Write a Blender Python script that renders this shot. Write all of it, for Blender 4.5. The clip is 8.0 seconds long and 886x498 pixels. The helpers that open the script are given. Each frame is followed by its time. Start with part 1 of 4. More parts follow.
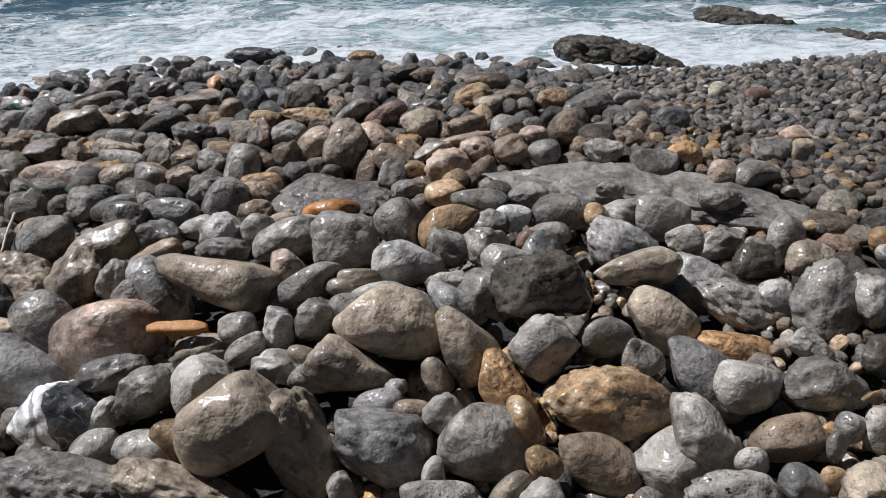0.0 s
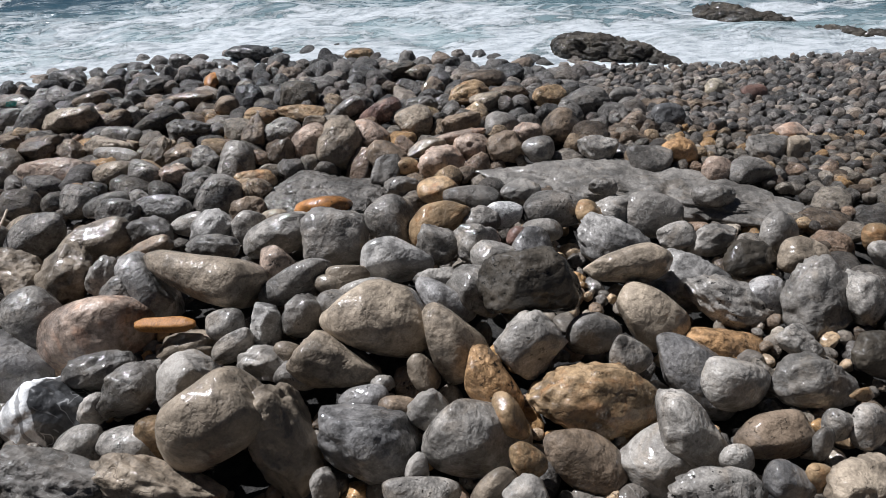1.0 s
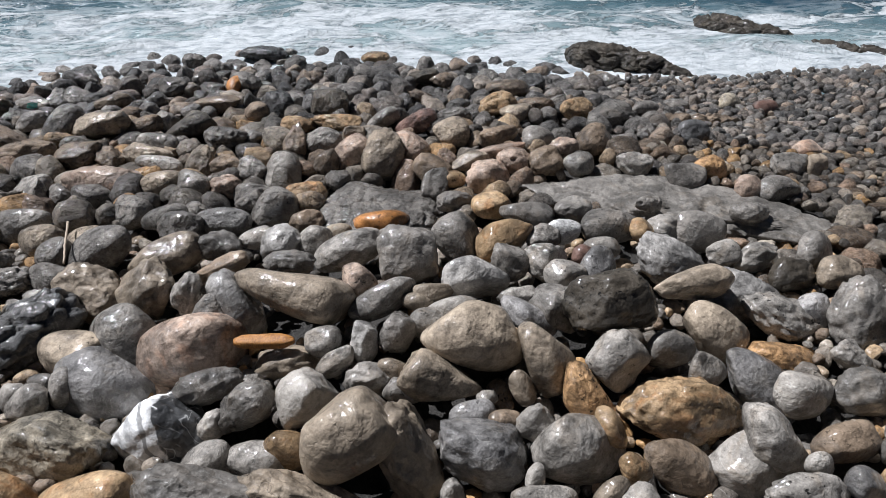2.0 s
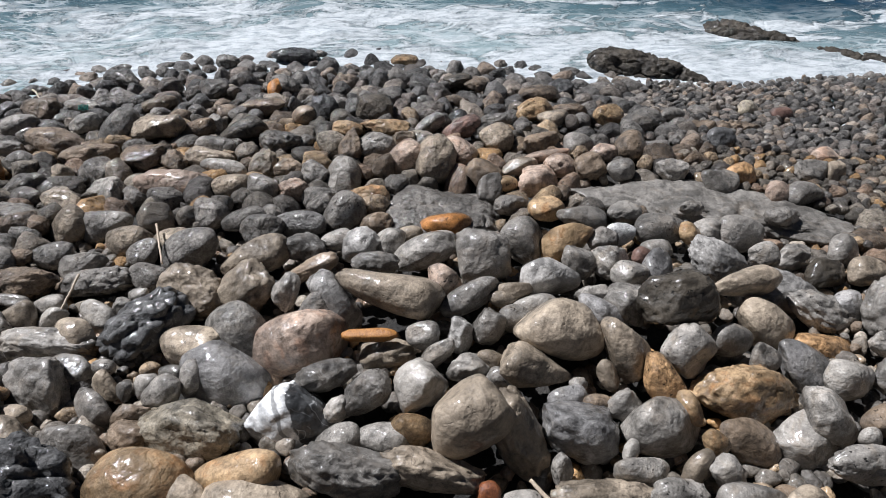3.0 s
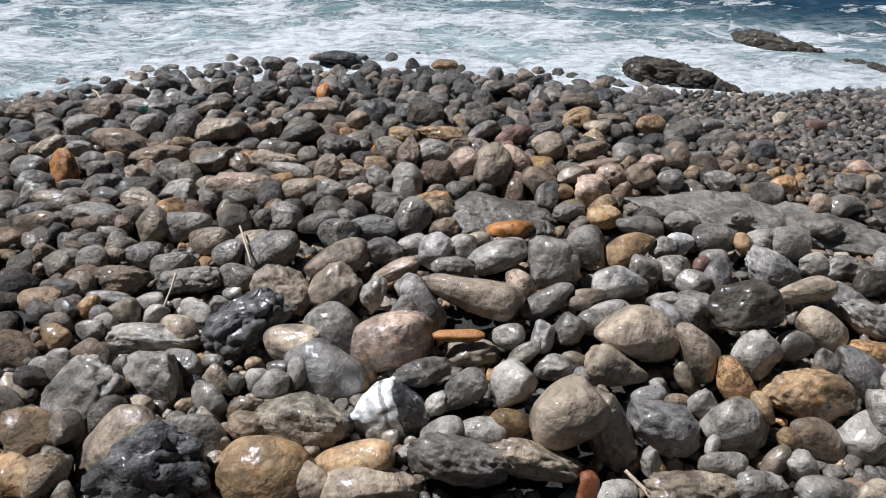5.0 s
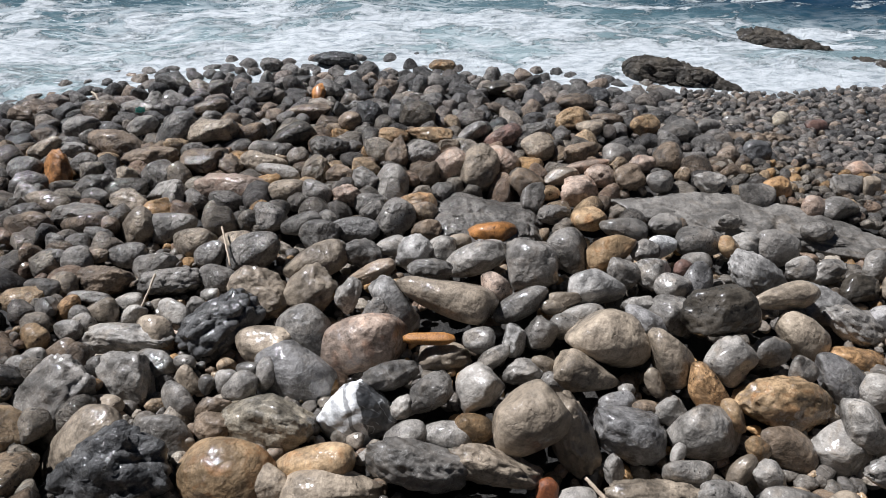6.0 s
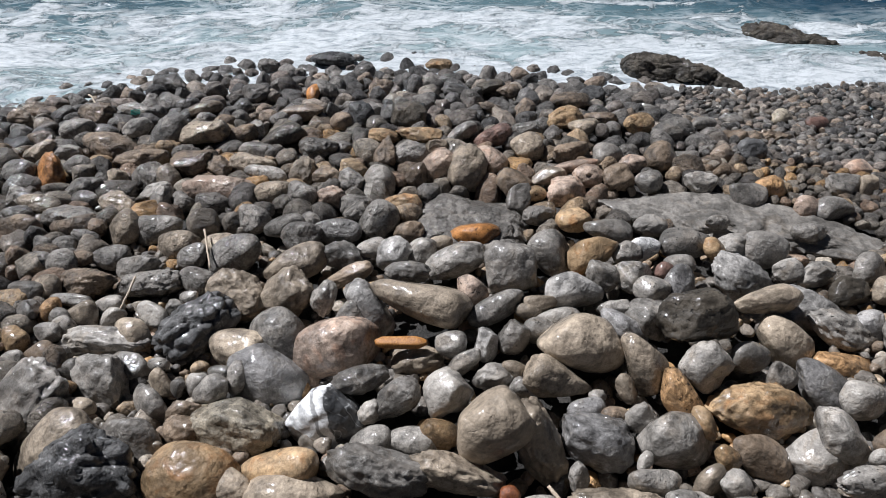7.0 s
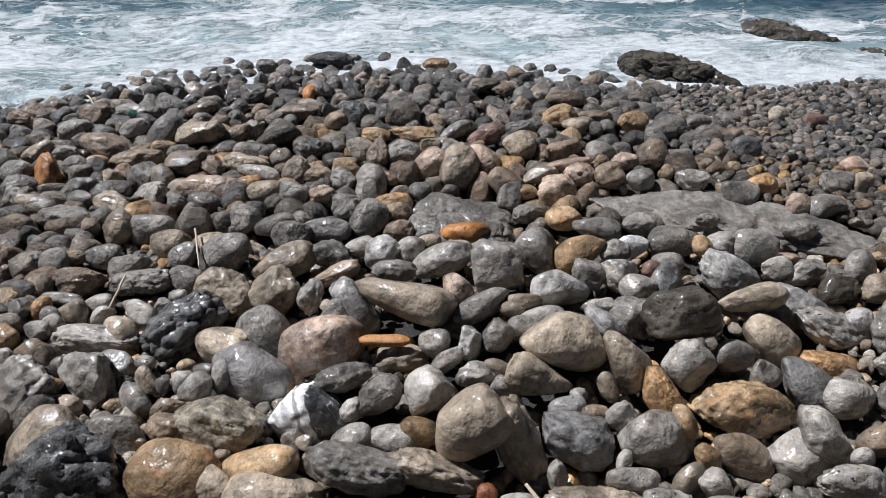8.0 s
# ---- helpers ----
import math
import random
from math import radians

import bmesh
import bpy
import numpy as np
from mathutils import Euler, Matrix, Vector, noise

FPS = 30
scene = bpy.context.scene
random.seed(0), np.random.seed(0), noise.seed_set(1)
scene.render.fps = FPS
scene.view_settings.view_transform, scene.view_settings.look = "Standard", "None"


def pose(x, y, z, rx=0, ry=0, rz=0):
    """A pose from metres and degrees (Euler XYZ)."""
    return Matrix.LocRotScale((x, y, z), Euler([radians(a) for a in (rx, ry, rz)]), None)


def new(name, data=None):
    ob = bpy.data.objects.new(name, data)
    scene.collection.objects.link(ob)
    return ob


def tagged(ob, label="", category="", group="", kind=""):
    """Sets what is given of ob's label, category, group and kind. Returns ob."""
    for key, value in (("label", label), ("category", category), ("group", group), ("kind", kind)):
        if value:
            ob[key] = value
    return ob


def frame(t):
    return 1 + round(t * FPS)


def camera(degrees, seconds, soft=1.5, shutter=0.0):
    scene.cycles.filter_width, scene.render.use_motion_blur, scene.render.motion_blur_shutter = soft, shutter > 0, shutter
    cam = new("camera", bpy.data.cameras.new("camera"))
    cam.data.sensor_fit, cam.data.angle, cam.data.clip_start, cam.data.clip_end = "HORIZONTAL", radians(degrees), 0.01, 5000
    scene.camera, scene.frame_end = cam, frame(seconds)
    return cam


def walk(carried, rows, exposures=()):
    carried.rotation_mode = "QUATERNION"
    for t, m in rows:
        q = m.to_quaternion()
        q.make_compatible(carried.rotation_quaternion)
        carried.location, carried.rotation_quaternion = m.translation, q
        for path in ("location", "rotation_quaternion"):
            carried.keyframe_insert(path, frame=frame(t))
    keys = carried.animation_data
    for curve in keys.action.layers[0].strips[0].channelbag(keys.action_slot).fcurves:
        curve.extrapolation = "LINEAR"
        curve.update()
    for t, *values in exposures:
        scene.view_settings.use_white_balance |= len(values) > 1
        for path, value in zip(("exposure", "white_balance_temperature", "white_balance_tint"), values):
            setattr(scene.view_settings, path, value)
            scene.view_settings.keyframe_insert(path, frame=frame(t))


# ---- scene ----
# ---- camera ----
cam = camera(75.64, 8.0, soft=0.4)
ROWS = [
    (0.0, 0.2081, 0.0362, 1.2420, 54.222, 3.243, 2.716),
    (0.5, 0.2328, 0.0394, 1.2306, 54.137, 3.336, 2.711),
    (1.0, 0.2557, 0.0396, 1.2276, 54.124, 3.389, 2.919),
    (1.5, 0.1443, 0.0229, 1.2826, 53.746, 2.888, 2.297),
    (1.7, 0.0042, 0.0133, 1.3354, 53.464, 2.093, 1.172),
    (2.8, -0.4282, -0.1466, 1.5823, 51.987, 0.890, 0.056),
    (3.0, -0.5558, -0.1793, 1.6109, 52.004, 0.489, -0.627),
    (3.5, -0.8305, -0.2517, 1.7074, 51.719, -0.332, -1.409),
    (4.0, -0.9549, -0.3098, 1.7042, 52.029, -0.893, -1.334),
    (4.5, -0.9681, -0.2988, 1.7649, 51.583, -0.750, -0.833),
    (6.0, -0.7352, -0.2625, 1.7707, 51.340, 0.498, 1.282),
    (6.5, -0.6135, -0.2472, 1.7307, 51.550, 1.007, 2.064),
    (7.0, -0.5463, -0.2236, 1.7706, 51.136, 1.570, 2.485),
    (7.5, -0.4979, -0.2244, 1.7810, 51.014, 1.881, 2.737),
    (8.0, -0.4420, -0.2248, 1.7636, 51.141, 2.136, 3.031),
]
walk(cam, [(t, pose(*row)) for t, *row in ROWS], exposures=((0.0, 0.40, 5980, 12), (1.5, 0.42, 5980, 12), (3.2, 0.46, 5980, 12), (8.0, 0.44, 5980, 12)))

# ---- sky and sun ----
SUN_AZIMUTH, SUN_HEIGHT = radians(-62), radians(55)   # azimuth from +y towards +x
world = bpy.data.worlds.new("sky")
scene.world = world
world.use_nodes = True
sky = world.node_tree.nodes.new("ShaderNodeTexSky")
sky.sky_type, sky.sun_disc = "NISHITA", False
sky.sun_elevation, sky.sun_rotation = SUN_HEIGHT, SUN_AZIMUTH
background = world.node_tree.nodes["Background"]
background.inputs["Strength"].default_value = 0.0095
world.node_tree.links.new(sky.outputs["Color"], background.inputs["Color"])
sun = new("sun", bpy.data.lights.new("sun", "SUN"))
sun.data.energy, sun.data.angle, sun.data.color = 5.0, radians(0.53), (1.0, 0.975, 0.945)
toward_sun = Vector((math.sin(SUN_AZIMUTH) * math.cos(SUN_HEIGHT), math.cos(SUN_AZIMUTH) * math.cos(SUN_HEIGHT), math.sin(SUN_HEIGHT)))
sun.matrix_world = Matrix.Translation(toward_sun * 30) @ toward_sun.to_track_quat("Z", "Y").to_matrix().to_4x4()


# ---- materials ----
def graph(name):
    mat = bpy.data.materials.new(name)
    mat.use_nodes = True
    tree = mat.node_tree
    return mat, tree, tree.nodes["Principled BSDF"]


def node(tree, kind, **values):
    n = tree.nodes.new("ShaderNode" + kind)
    for key, value in values.items():
        n.inputs[key.replace("_", " ")].default_value = value
    return n


def noise_of(tree, vector, scale, detail=5.0, rough=0.6, warp=0.0):
    n = node(tree, "TexNoise", Scale=scale, Detail=detail, Roughness=rough, Distortion=warp)
    tree.links.new(vector, n.inputs["Vector"])
    return n.outputs["Fac"]


def ramp(tree, fac, stops, mode="LINEAR"):
    n = tree.nodes.new("ShaderNodeValToRGB")
    n.color_ramp.interpolation = mode
    e = n.color_ramp.elements
    while len(e) < len(stops):
        e.new(0.5)
    for el, (at, col) in zip(e, stops):
        el.position = at
        el.color = (*col, 1) if not isinstance(col, (int, float)) else (col, col, col, 1)
    tree.links.new(fac, n.inputs["Fac"])
    return n.outputs["Color"]


def mixed(tree, fac, a, b, how="MIX"):
    n = tree.nodes.new("ShaderNodeMix")
    n.data_type, n.blend_type = "RGBA", how
    for value, socket in ((fac, n.inputs[0]), (a, n.inputs[6]), (b, n.inputs[7])):
        if isinstance(value, (int, float)):
            socket.default_value = value
        elif isinstance(value, tuple):
            socket.default_value = (*value, 1)
        else:
            tree.links.new(value, socket)
    return n.outputs[2]


def sums(tree, op, a, b):
    n = tree.nodes.new("ShaderNodeMath")
    n.operation = op
    for value, socket in zip((a, b), n.inputs):
        if isinstance(value, (int, float)):
            socket.default_value = value
        else:
            tree.links.new(value, socket)
    return n.outputs[0]


def own_coords(tree):
    """Coordinates in metres, shifted for each stone, and the stone's own random value."""
    info, geo, co = tree.nodes.new("ShaderNodeObjectInfo"), tree.nodes.new("ShaderNodeNewGeometry"), tree.nodes.new("ShaderNodeTexCoord")
    own = sums(tree, "FRACT", sums(tree, "ADD", info.outputs["Random"], geo.outputs["Random Per Island"]), 0.0)
    shift = tree.nodes.new("ShaderNodeVectorMath")
    shift.operation = "MULTIPLY_ADD"
    tree.links.new(own, shift.inputs[0])
    shift.inputs[1].default_value = (37.0, 51.0, 23.0)
    tree.links.new(co.outputs["Object"], shift.inputs[2])
    return shift.outputs[0], own


def wet_finish(tree, shader, vec, base, relief, gloss, own, dull=0.12):
    """Faint clouds and grain, sparse pits and cracks, fine relief, and a thin broken film of water."""
    other = sums(tree, "FRACT", sums(tree, "MULTIPLY", own, 7.31), 0.0)
    third = sums(tree, "FRACT", sums(tree, "MULTIPLY", own, 13.77), 0.0)
    cloud = ramp(tree, noise_of(tree, vec, 7, 4, 0.55, 0.6), [(0.34, 0.8), (0.5, 1.0), (0.66, 1.17)])
    grain = ramp(tree, noise_of(tree, vec, 150, 4, 0.72), [(0.34, 0.5), (0.5, 1.0), (0.66, 1.45)])
    mottle = ramp(tree, noise_of(tree, vec, 30, 6, 0.7, 0.25), [(0.36, 0.36), (0.5, 0.95), (0.64, 1.3)])
    pits = ramp(tree, noise_of(tree, vec, 52, 3, 0.6, 0.3), [(0.335, 0.1), (0.365, 1.0)])
    cracks = node(tree, "TexVoronoi", Scale=6.5)
    cracks.feature = "DISTANCE_TO_EDGE"
    bent = tree.nodes.new("ShaderNodeVectorMath")
    bent.operation = "MULTIPLY_ADD"
    wobble = node(tree, "TexNoise", Scale=11.0, Detail=5.0)
    tree.links.new(vec, wobble.inputs["Vector"])
    tree.links.new(wobble.outputs["Color"], bent.inputs[0])
    bent.inputs[1].default_value = (0.2, 0.2, 0.2)
    tree.links.new(vec, bent.inputs[2])
    tree.links.new(bent.outputs[0], cracks.inputs["Vector"])
    rift = ramp(tree, cracks.outputs["Distance"], [(0.0, 0.15), (0.016, 1.0)])
    where = ramp(tree, noise_of(tree, vec, 10, 2, 0.5), [(0.52, 0.0), (0.6, 1.0)])
    rift = mixed(tree, where, (1.0, 1.0, 1.0), rift)
    base = mixed(tree, 1.0, base, cloud, "MULTIPLY")
    base = mixed(tree, sums(tree, "ADD", sums(tree, "MULTIPLY", other, 0.55), 0.3), base, mottle, "MULTIPLY")
    base = mixed(tree, sums(tree, "ADD", sums(tree, "MULTIPLY", third, 0.35), 0.22), base, grain, "MULTIPLY")
    base = mixed(tree, sums(tree, "MULTIPLY", third, third), base, pits, "MULTIPLY")
    base = mixed(tree, sums(tree, "MULTIPLY", other, 0.7), base, rift, "MULTIPLY")
    wet = noise_of(tree, vec, 6, 5, 0.6, 0.5)
    base = mixed(tree, 1.0, base, ramp(tree, wet, [(0.43, 0.6), (0.5, 0.92), (0.6, 1.1)]), "MULTIPLY")
    tree.links.new(base, shader.inputs["Base Color"])
    tree.links.new(ramp(tree, wet, [(0.36, gloss + dull + 0.1), (0.5, gloss + dull + 0.16), (0.64, gloss + dull + 0.3)]), shader.inputs["Roughness"])
    shader.inputs["IOR"].default_value = 1.5
    shader.inputs["Specular IOR Level"].default_value = 0.25
    b1 = node(tree, "Bump", Strength=min(1.0, 0.75 * relief), Distance=0.022 * relief)
    tree.links.new(noise_of(tree, vec, 20, 3.5, 0.5, 0.15), b1.inputs["Height"])
    b2 = node(tree, "Bump", Strength=min(1.0, 0.5 * relief), Distance=0.005 * relief * relief)
    tree.links.new(noise_of(tree, vec, 85, 5, 0.7), b2.inputs["Height"])
    b3 = node(tree, "Bump", Strength=0.4, Distance=0.006)
    tree.links.new(rift, b3.inputs["Height"])
    b4 = node(tree, "Bump", Distance=0.006)
    tree.links.new(sums(tree, "MULTIPLY", third, 0.9), b4.inputs["Strength"])
    tree.links.new(pits, b4.inputs["Height"])
    for before, after in ((b1, b2), (b2, b3), (b3, b4)):
        tree.links.new(before.outputs["Normal"], after.inputs["Normal"])
    tree.links.new(b4.outputs["Normal"], shader.inputs["Normal"])
    # the film of water: smooth on some stones, beaded on others
    swell = node(tree, "Bump", Strength=0.5 * relief, Distance=0.016)
    tree.links.new(noise_of(tree, vec, 20, 2, 0.5, 0.4), swell.inputs["Height"])
    film = node(tree, "Bump", Distance=0.008)
    tree.links.new(sums(tree, "ADD", sums(tree, "MULTIPLY", other, 0.7 * relief), 0.25 * relief), film.inputs["Strength"])
    tree.links.new(noise_of(tree, vec, 48, 2.5, 0.5, 0.6), film.inputs["Height"])
    tree.links.new(swell.outputs["Normal"], film.inputs["Normal"])
    tree.links.new(film.outputs["Normal"], shader.inputs["Coat Normal"])
    tree.links.new(ramp(tree, wet, [(0.46, 0.9), (0.58, 0.4)]), shader.inputs["Coat Weight"])
    shader.inputs["Coat Roughness"].default_value = 0.05 + gloss * 0.22
    shader.inputs["Coat IOR"].default_value = 1.45


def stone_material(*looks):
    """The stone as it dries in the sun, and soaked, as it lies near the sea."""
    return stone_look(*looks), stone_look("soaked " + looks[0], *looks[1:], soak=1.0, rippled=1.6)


def stone_look(name, dark, light, stain, stain_amount=0.5, vein=0.0, relief=1.0, gloss=0.22, soak=1.0, rippled=1.0):
    mat, tree, shader = graph(name)
    vec, own = own_coords(tree)
    middle = [0.5 * (p + q) for p, q in zip(dark, light)]
    low, high = (tuple(0.55 * m + 0.45 * e for m, e in zip(middle, end)) for end in (dark, light))
    body = ramp(tree, noise_of(tree, vec, 5, 5, 0.6, 0.8), [(0.36, low), (0.64, high)])
    body = mixed(tree, ramp(tree, noise_of(tree, vec, 9, 5, 0.6, 1.2), [(0.52, 0.0), (0.66, stain_amount * 0.8)]), body, stain)
    if vein:
        v = noise_of(tree, vec, 7, 3, 0.5, 2.2)
        lines = ramp(tree, v, [(0.488, 0.0), (0.498, vein), (0.502, vein), (0.512, 0.0)])
        body = mixed(tree, lines, body, (0.42, 0.41, 0.38))
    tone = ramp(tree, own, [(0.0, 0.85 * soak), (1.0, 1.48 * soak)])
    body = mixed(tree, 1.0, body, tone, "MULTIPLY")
    wet_finish(tree, shader, vec, body, relief * rippled, gloss, own, 0.17 if rippled == 1.0 else 0.25)
    return mat


STONES = {
    "g": ("grey", stone_material("grey limestone", (0.148, 0.137, 0.121), (0.315, 0.29, 0.256), (0.23, 0.185, 0.135), 0.5, 0.25)),
    "d": ("dark grey", stone_material("dark grey limestone", (0.09, 0.084, 0.075), (0.225, 0.205, 0.18), (0.2, 0.16, 0.12), 0.35, 0.3)),
    "l": ("pale grey", stone_material("pale grey limestone", (0.19, 0.18, 0.166), (0.38, 0.36, 0.332), (0.12, 0.115, 0.105), 0.5, 0.4)),
    "u": ("blue-grey", stone_material("blue grey limestone", (0.123, 0.119, 0.115), (0.285, 0.27, 0.255), (0.22, 0.19, 0.145), 0.4, 0.35)),
    "k": ("blackish", stone_material("black crust rock", (0.03, 0.03, 0.03), (0.1, 0.098, 0.095), (0.13, 0.12, 0.11), 0.3, 0.15, 1.2, 0.4)),
    "t": ("tan", stone_material("tan sandstone", (0.19, 0.153, 0.112), (0.345, 0.284, 0.212), (0.18, 0.145, 0.11), 0.5, 0.0)),
    "y": ("yellowish", stone_material("yellowish sandstone", (0.23, 0.2, 0.15), (0.37, 0.325, 0.25), (0.24, 0.17, 0.085), 0.4, 0.0)),
    "o": ("ochre", stone_material("ochre sandstone", (0.22, 0.143, 0.07), (0.37, 0.262, 0.155), (0.28, 0.13, 0.045), 0.75, 0.0)),
    "a": ("orange-brown", stone_material("orange brown stone", (0.28, 0.12, 0.035), (0.43, 0.2, 0.065), (0.16, 0.075, 0.03), 0.5, 0.0, 0.6, 0.14)),
    "c": ("rusty ochre", stone_material("rusty ochre stone", (0.25, 0.14, 0.06), (0.4, 0.25, 0.125), (0.13, 0.075, 0.04), 0.5, 0.0, 1.3)),
    "b": ("brown", stone_material("brown stone", (0.115, 0.084, 0.057), (0.24, 0.182, 0.128), (0.1, 0.095, 0.09), 0.5, 0.0)),
    "n": ("dark brown", stone_material("dark brown stone", (0.03, 0.026, 0.02), (0.1, 0.083, 0.062), (0.05, 0.047, 0.04), 0.4, 0.0, 1.0)),
    "p": ("pinkish beige", stone_material("pinkish stone", (0.23, 0.17, 0.13), (0.44, 0.34, 0.265), (0.36, 0.18, 0.1), 0.45, 0.2)),
    "r": ("reddish brown", stone_material("reddish stone", (0.12, 0.065, 0.05), (0.23, 0.145, 0.115), (0.12, 0.11, 0.1), 0.5, 0.0)),
}


def banded_material():
    """Black limestone with a broad white calcite band."""
    mat, tree, shader = graph("white banded stone")
    co = tree.nodes.new("ShaderNodeTexCoord")
    vec = co.outputs["Object"]
    xyz = tree.nodes.new("ShaderNodeSeparateXYZ")
    tree.links.new(vec, xyz.inputs[0])
    across = sums(tree, "MULTIPLY", noise_of(tree, vec, 12, 5, 0.6), 0.06)
    for axis, much in zip("XYZ", (-0.88, 0.43, -0.17)):
        across = sums(tree, "ADD", across, sums(tree, "MULTIPLY", xyz.outputs[axis], much))
    band = ramp(tree, sums(tree, "ADD", sums(tree, "MULTIPLY", across, 2.0), 0.36), [(0.3, 1.0), (0.415, 1.0), (0.425, 0.3), (0.455, 0.25), (0.465, 1.0), (0.535, 1.0), (0.547, 0.0)])
    thin = ramp(tree, noise_of(tree, vec, 8, 2, 0.5, 1.2), [(0.485, 0.0), (0.5, 0.8), (0.515, 0.0)])
    dark = ramp(tree, noise_of(tree, vec, 18, 6, 0.65), [(0.3, (0.045, 0.046, 0.048)), (0.7, (0.14, 0.14, 0.138))])
    white = ramp(tree, noise_of(tree, vec, 22, 5, 0.7), [(0.3, (0.55, 0.56, 0.56)), (0.46, (0.84, 0.84, 0.83))])
    base = mixed(tree, band, mixed(tree, thin, dark, (0.55, 0.55, 0.54)), white)
    wet_finish(tree, shader, vec, base, 0.8, 0.2, 0.0)
    return mat


STONES["v"] = ("white", stone_material("white quartz", (0.5, 0.49, 0.47), (0.74, 0.73, 0.7), (0.35, 0.33, 0.3), 0.3))
STONES["w"] = ("black and white banded", (banded_material(),))


def shingle_material(name, palette, gloss, dim=1.0):
    """Many stones of one sheet, each with its own colour."""
    mat, tree, shader = graph(name)
    vec, own = own_coords(tree)
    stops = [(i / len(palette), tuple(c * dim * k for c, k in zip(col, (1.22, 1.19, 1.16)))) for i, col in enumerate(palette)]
    tint = ramp(tree, own, stops, "CONSTANT")
    cloud = ramp(tree, noise_of(tree, vec, 14, 5, 0.6, 0.8), [(0.3, 0.78), (0.7, 1.2)])
    vein = ramp(tree, noise_of(tree, vec, 9, 3, 0.5, 2.0), [(0.48, 0.0), (0.5, 0.3), (0.52, 0.0)])
    body = mixed(tree, vein, mixed(tree, 1.0, tint, cloud, "MULTIPLY"), (0.4, 0.39, 0.36))
    wet_finish(tree, shader, vec, body, 2.0 if dim < 1 else 1.2, gloss, own, 0.26 if dim < 1 else 0.16)
    return mat


PALETTE = ((0.235, 0.205, 0.166), (0.107, 0.096, 0.083), (0.182, 0.16, 0.131), (0.31, 0.235, 0.156), (0.128, 0.115, 0.098), (0.203, 0.15, 0.103),
           (0.278, 0.245, 0.198), (0.075, 0.068, 0.061), (0.161, 0.15, 0.135), (0.385, 0.28, 0.17), (0.15, 0.115, 0.083), (0.214, 0.185, 0.15),
           (0.118, 0.106, 0.092), (0.353, 0.22, 0.101), (0.268, 0.19, 0.133), (0.155, 0.138, 0.115))
SHINGLE = shingle_material("mixed shingle", PALETTE, 0.24)
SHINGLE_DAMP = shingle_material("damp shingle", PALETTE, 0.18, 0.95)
SHINGLE_WET = shingle_material("soaked shingle", [tuple(0.45 * c + 0.55 * sum(col) / 3 for c in col) for col in PALETTE], 0.14, 0.92)


def ground_material():
    mat, tree, shader = graph("gravel bed")
    co = tree.nodes.new("ShaderNodeTexCoord")
    vec = co.outputs["Object"]
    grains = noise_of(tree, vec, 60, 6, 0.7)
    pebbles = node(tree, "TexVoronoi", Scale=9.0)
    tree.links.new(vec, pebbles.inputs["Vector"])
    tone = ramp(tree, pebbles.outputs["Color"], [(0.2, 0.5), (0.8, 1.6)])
    # near-black tint: the deep shade between stones is put into the bed's colour
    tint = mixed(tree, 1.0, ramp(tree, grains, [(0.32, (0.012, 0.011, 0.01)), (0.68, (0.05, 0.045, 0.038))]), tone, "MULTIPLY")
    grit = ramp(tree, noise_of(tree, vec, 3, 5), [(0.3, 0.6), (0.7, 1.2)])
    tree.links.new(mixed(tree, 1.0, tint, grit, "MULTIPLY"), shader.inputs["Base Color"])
    shader.inputs["Roughness"].default_value = 0.7
    b = node(tree, "Bump", Strength=1.0, Distance=0.02)
    tree.links.new(grains, b.inputs["Height"])
    tree.links.new(b.outputs["Normal"], shader.inputs["Normal"])
    return mat


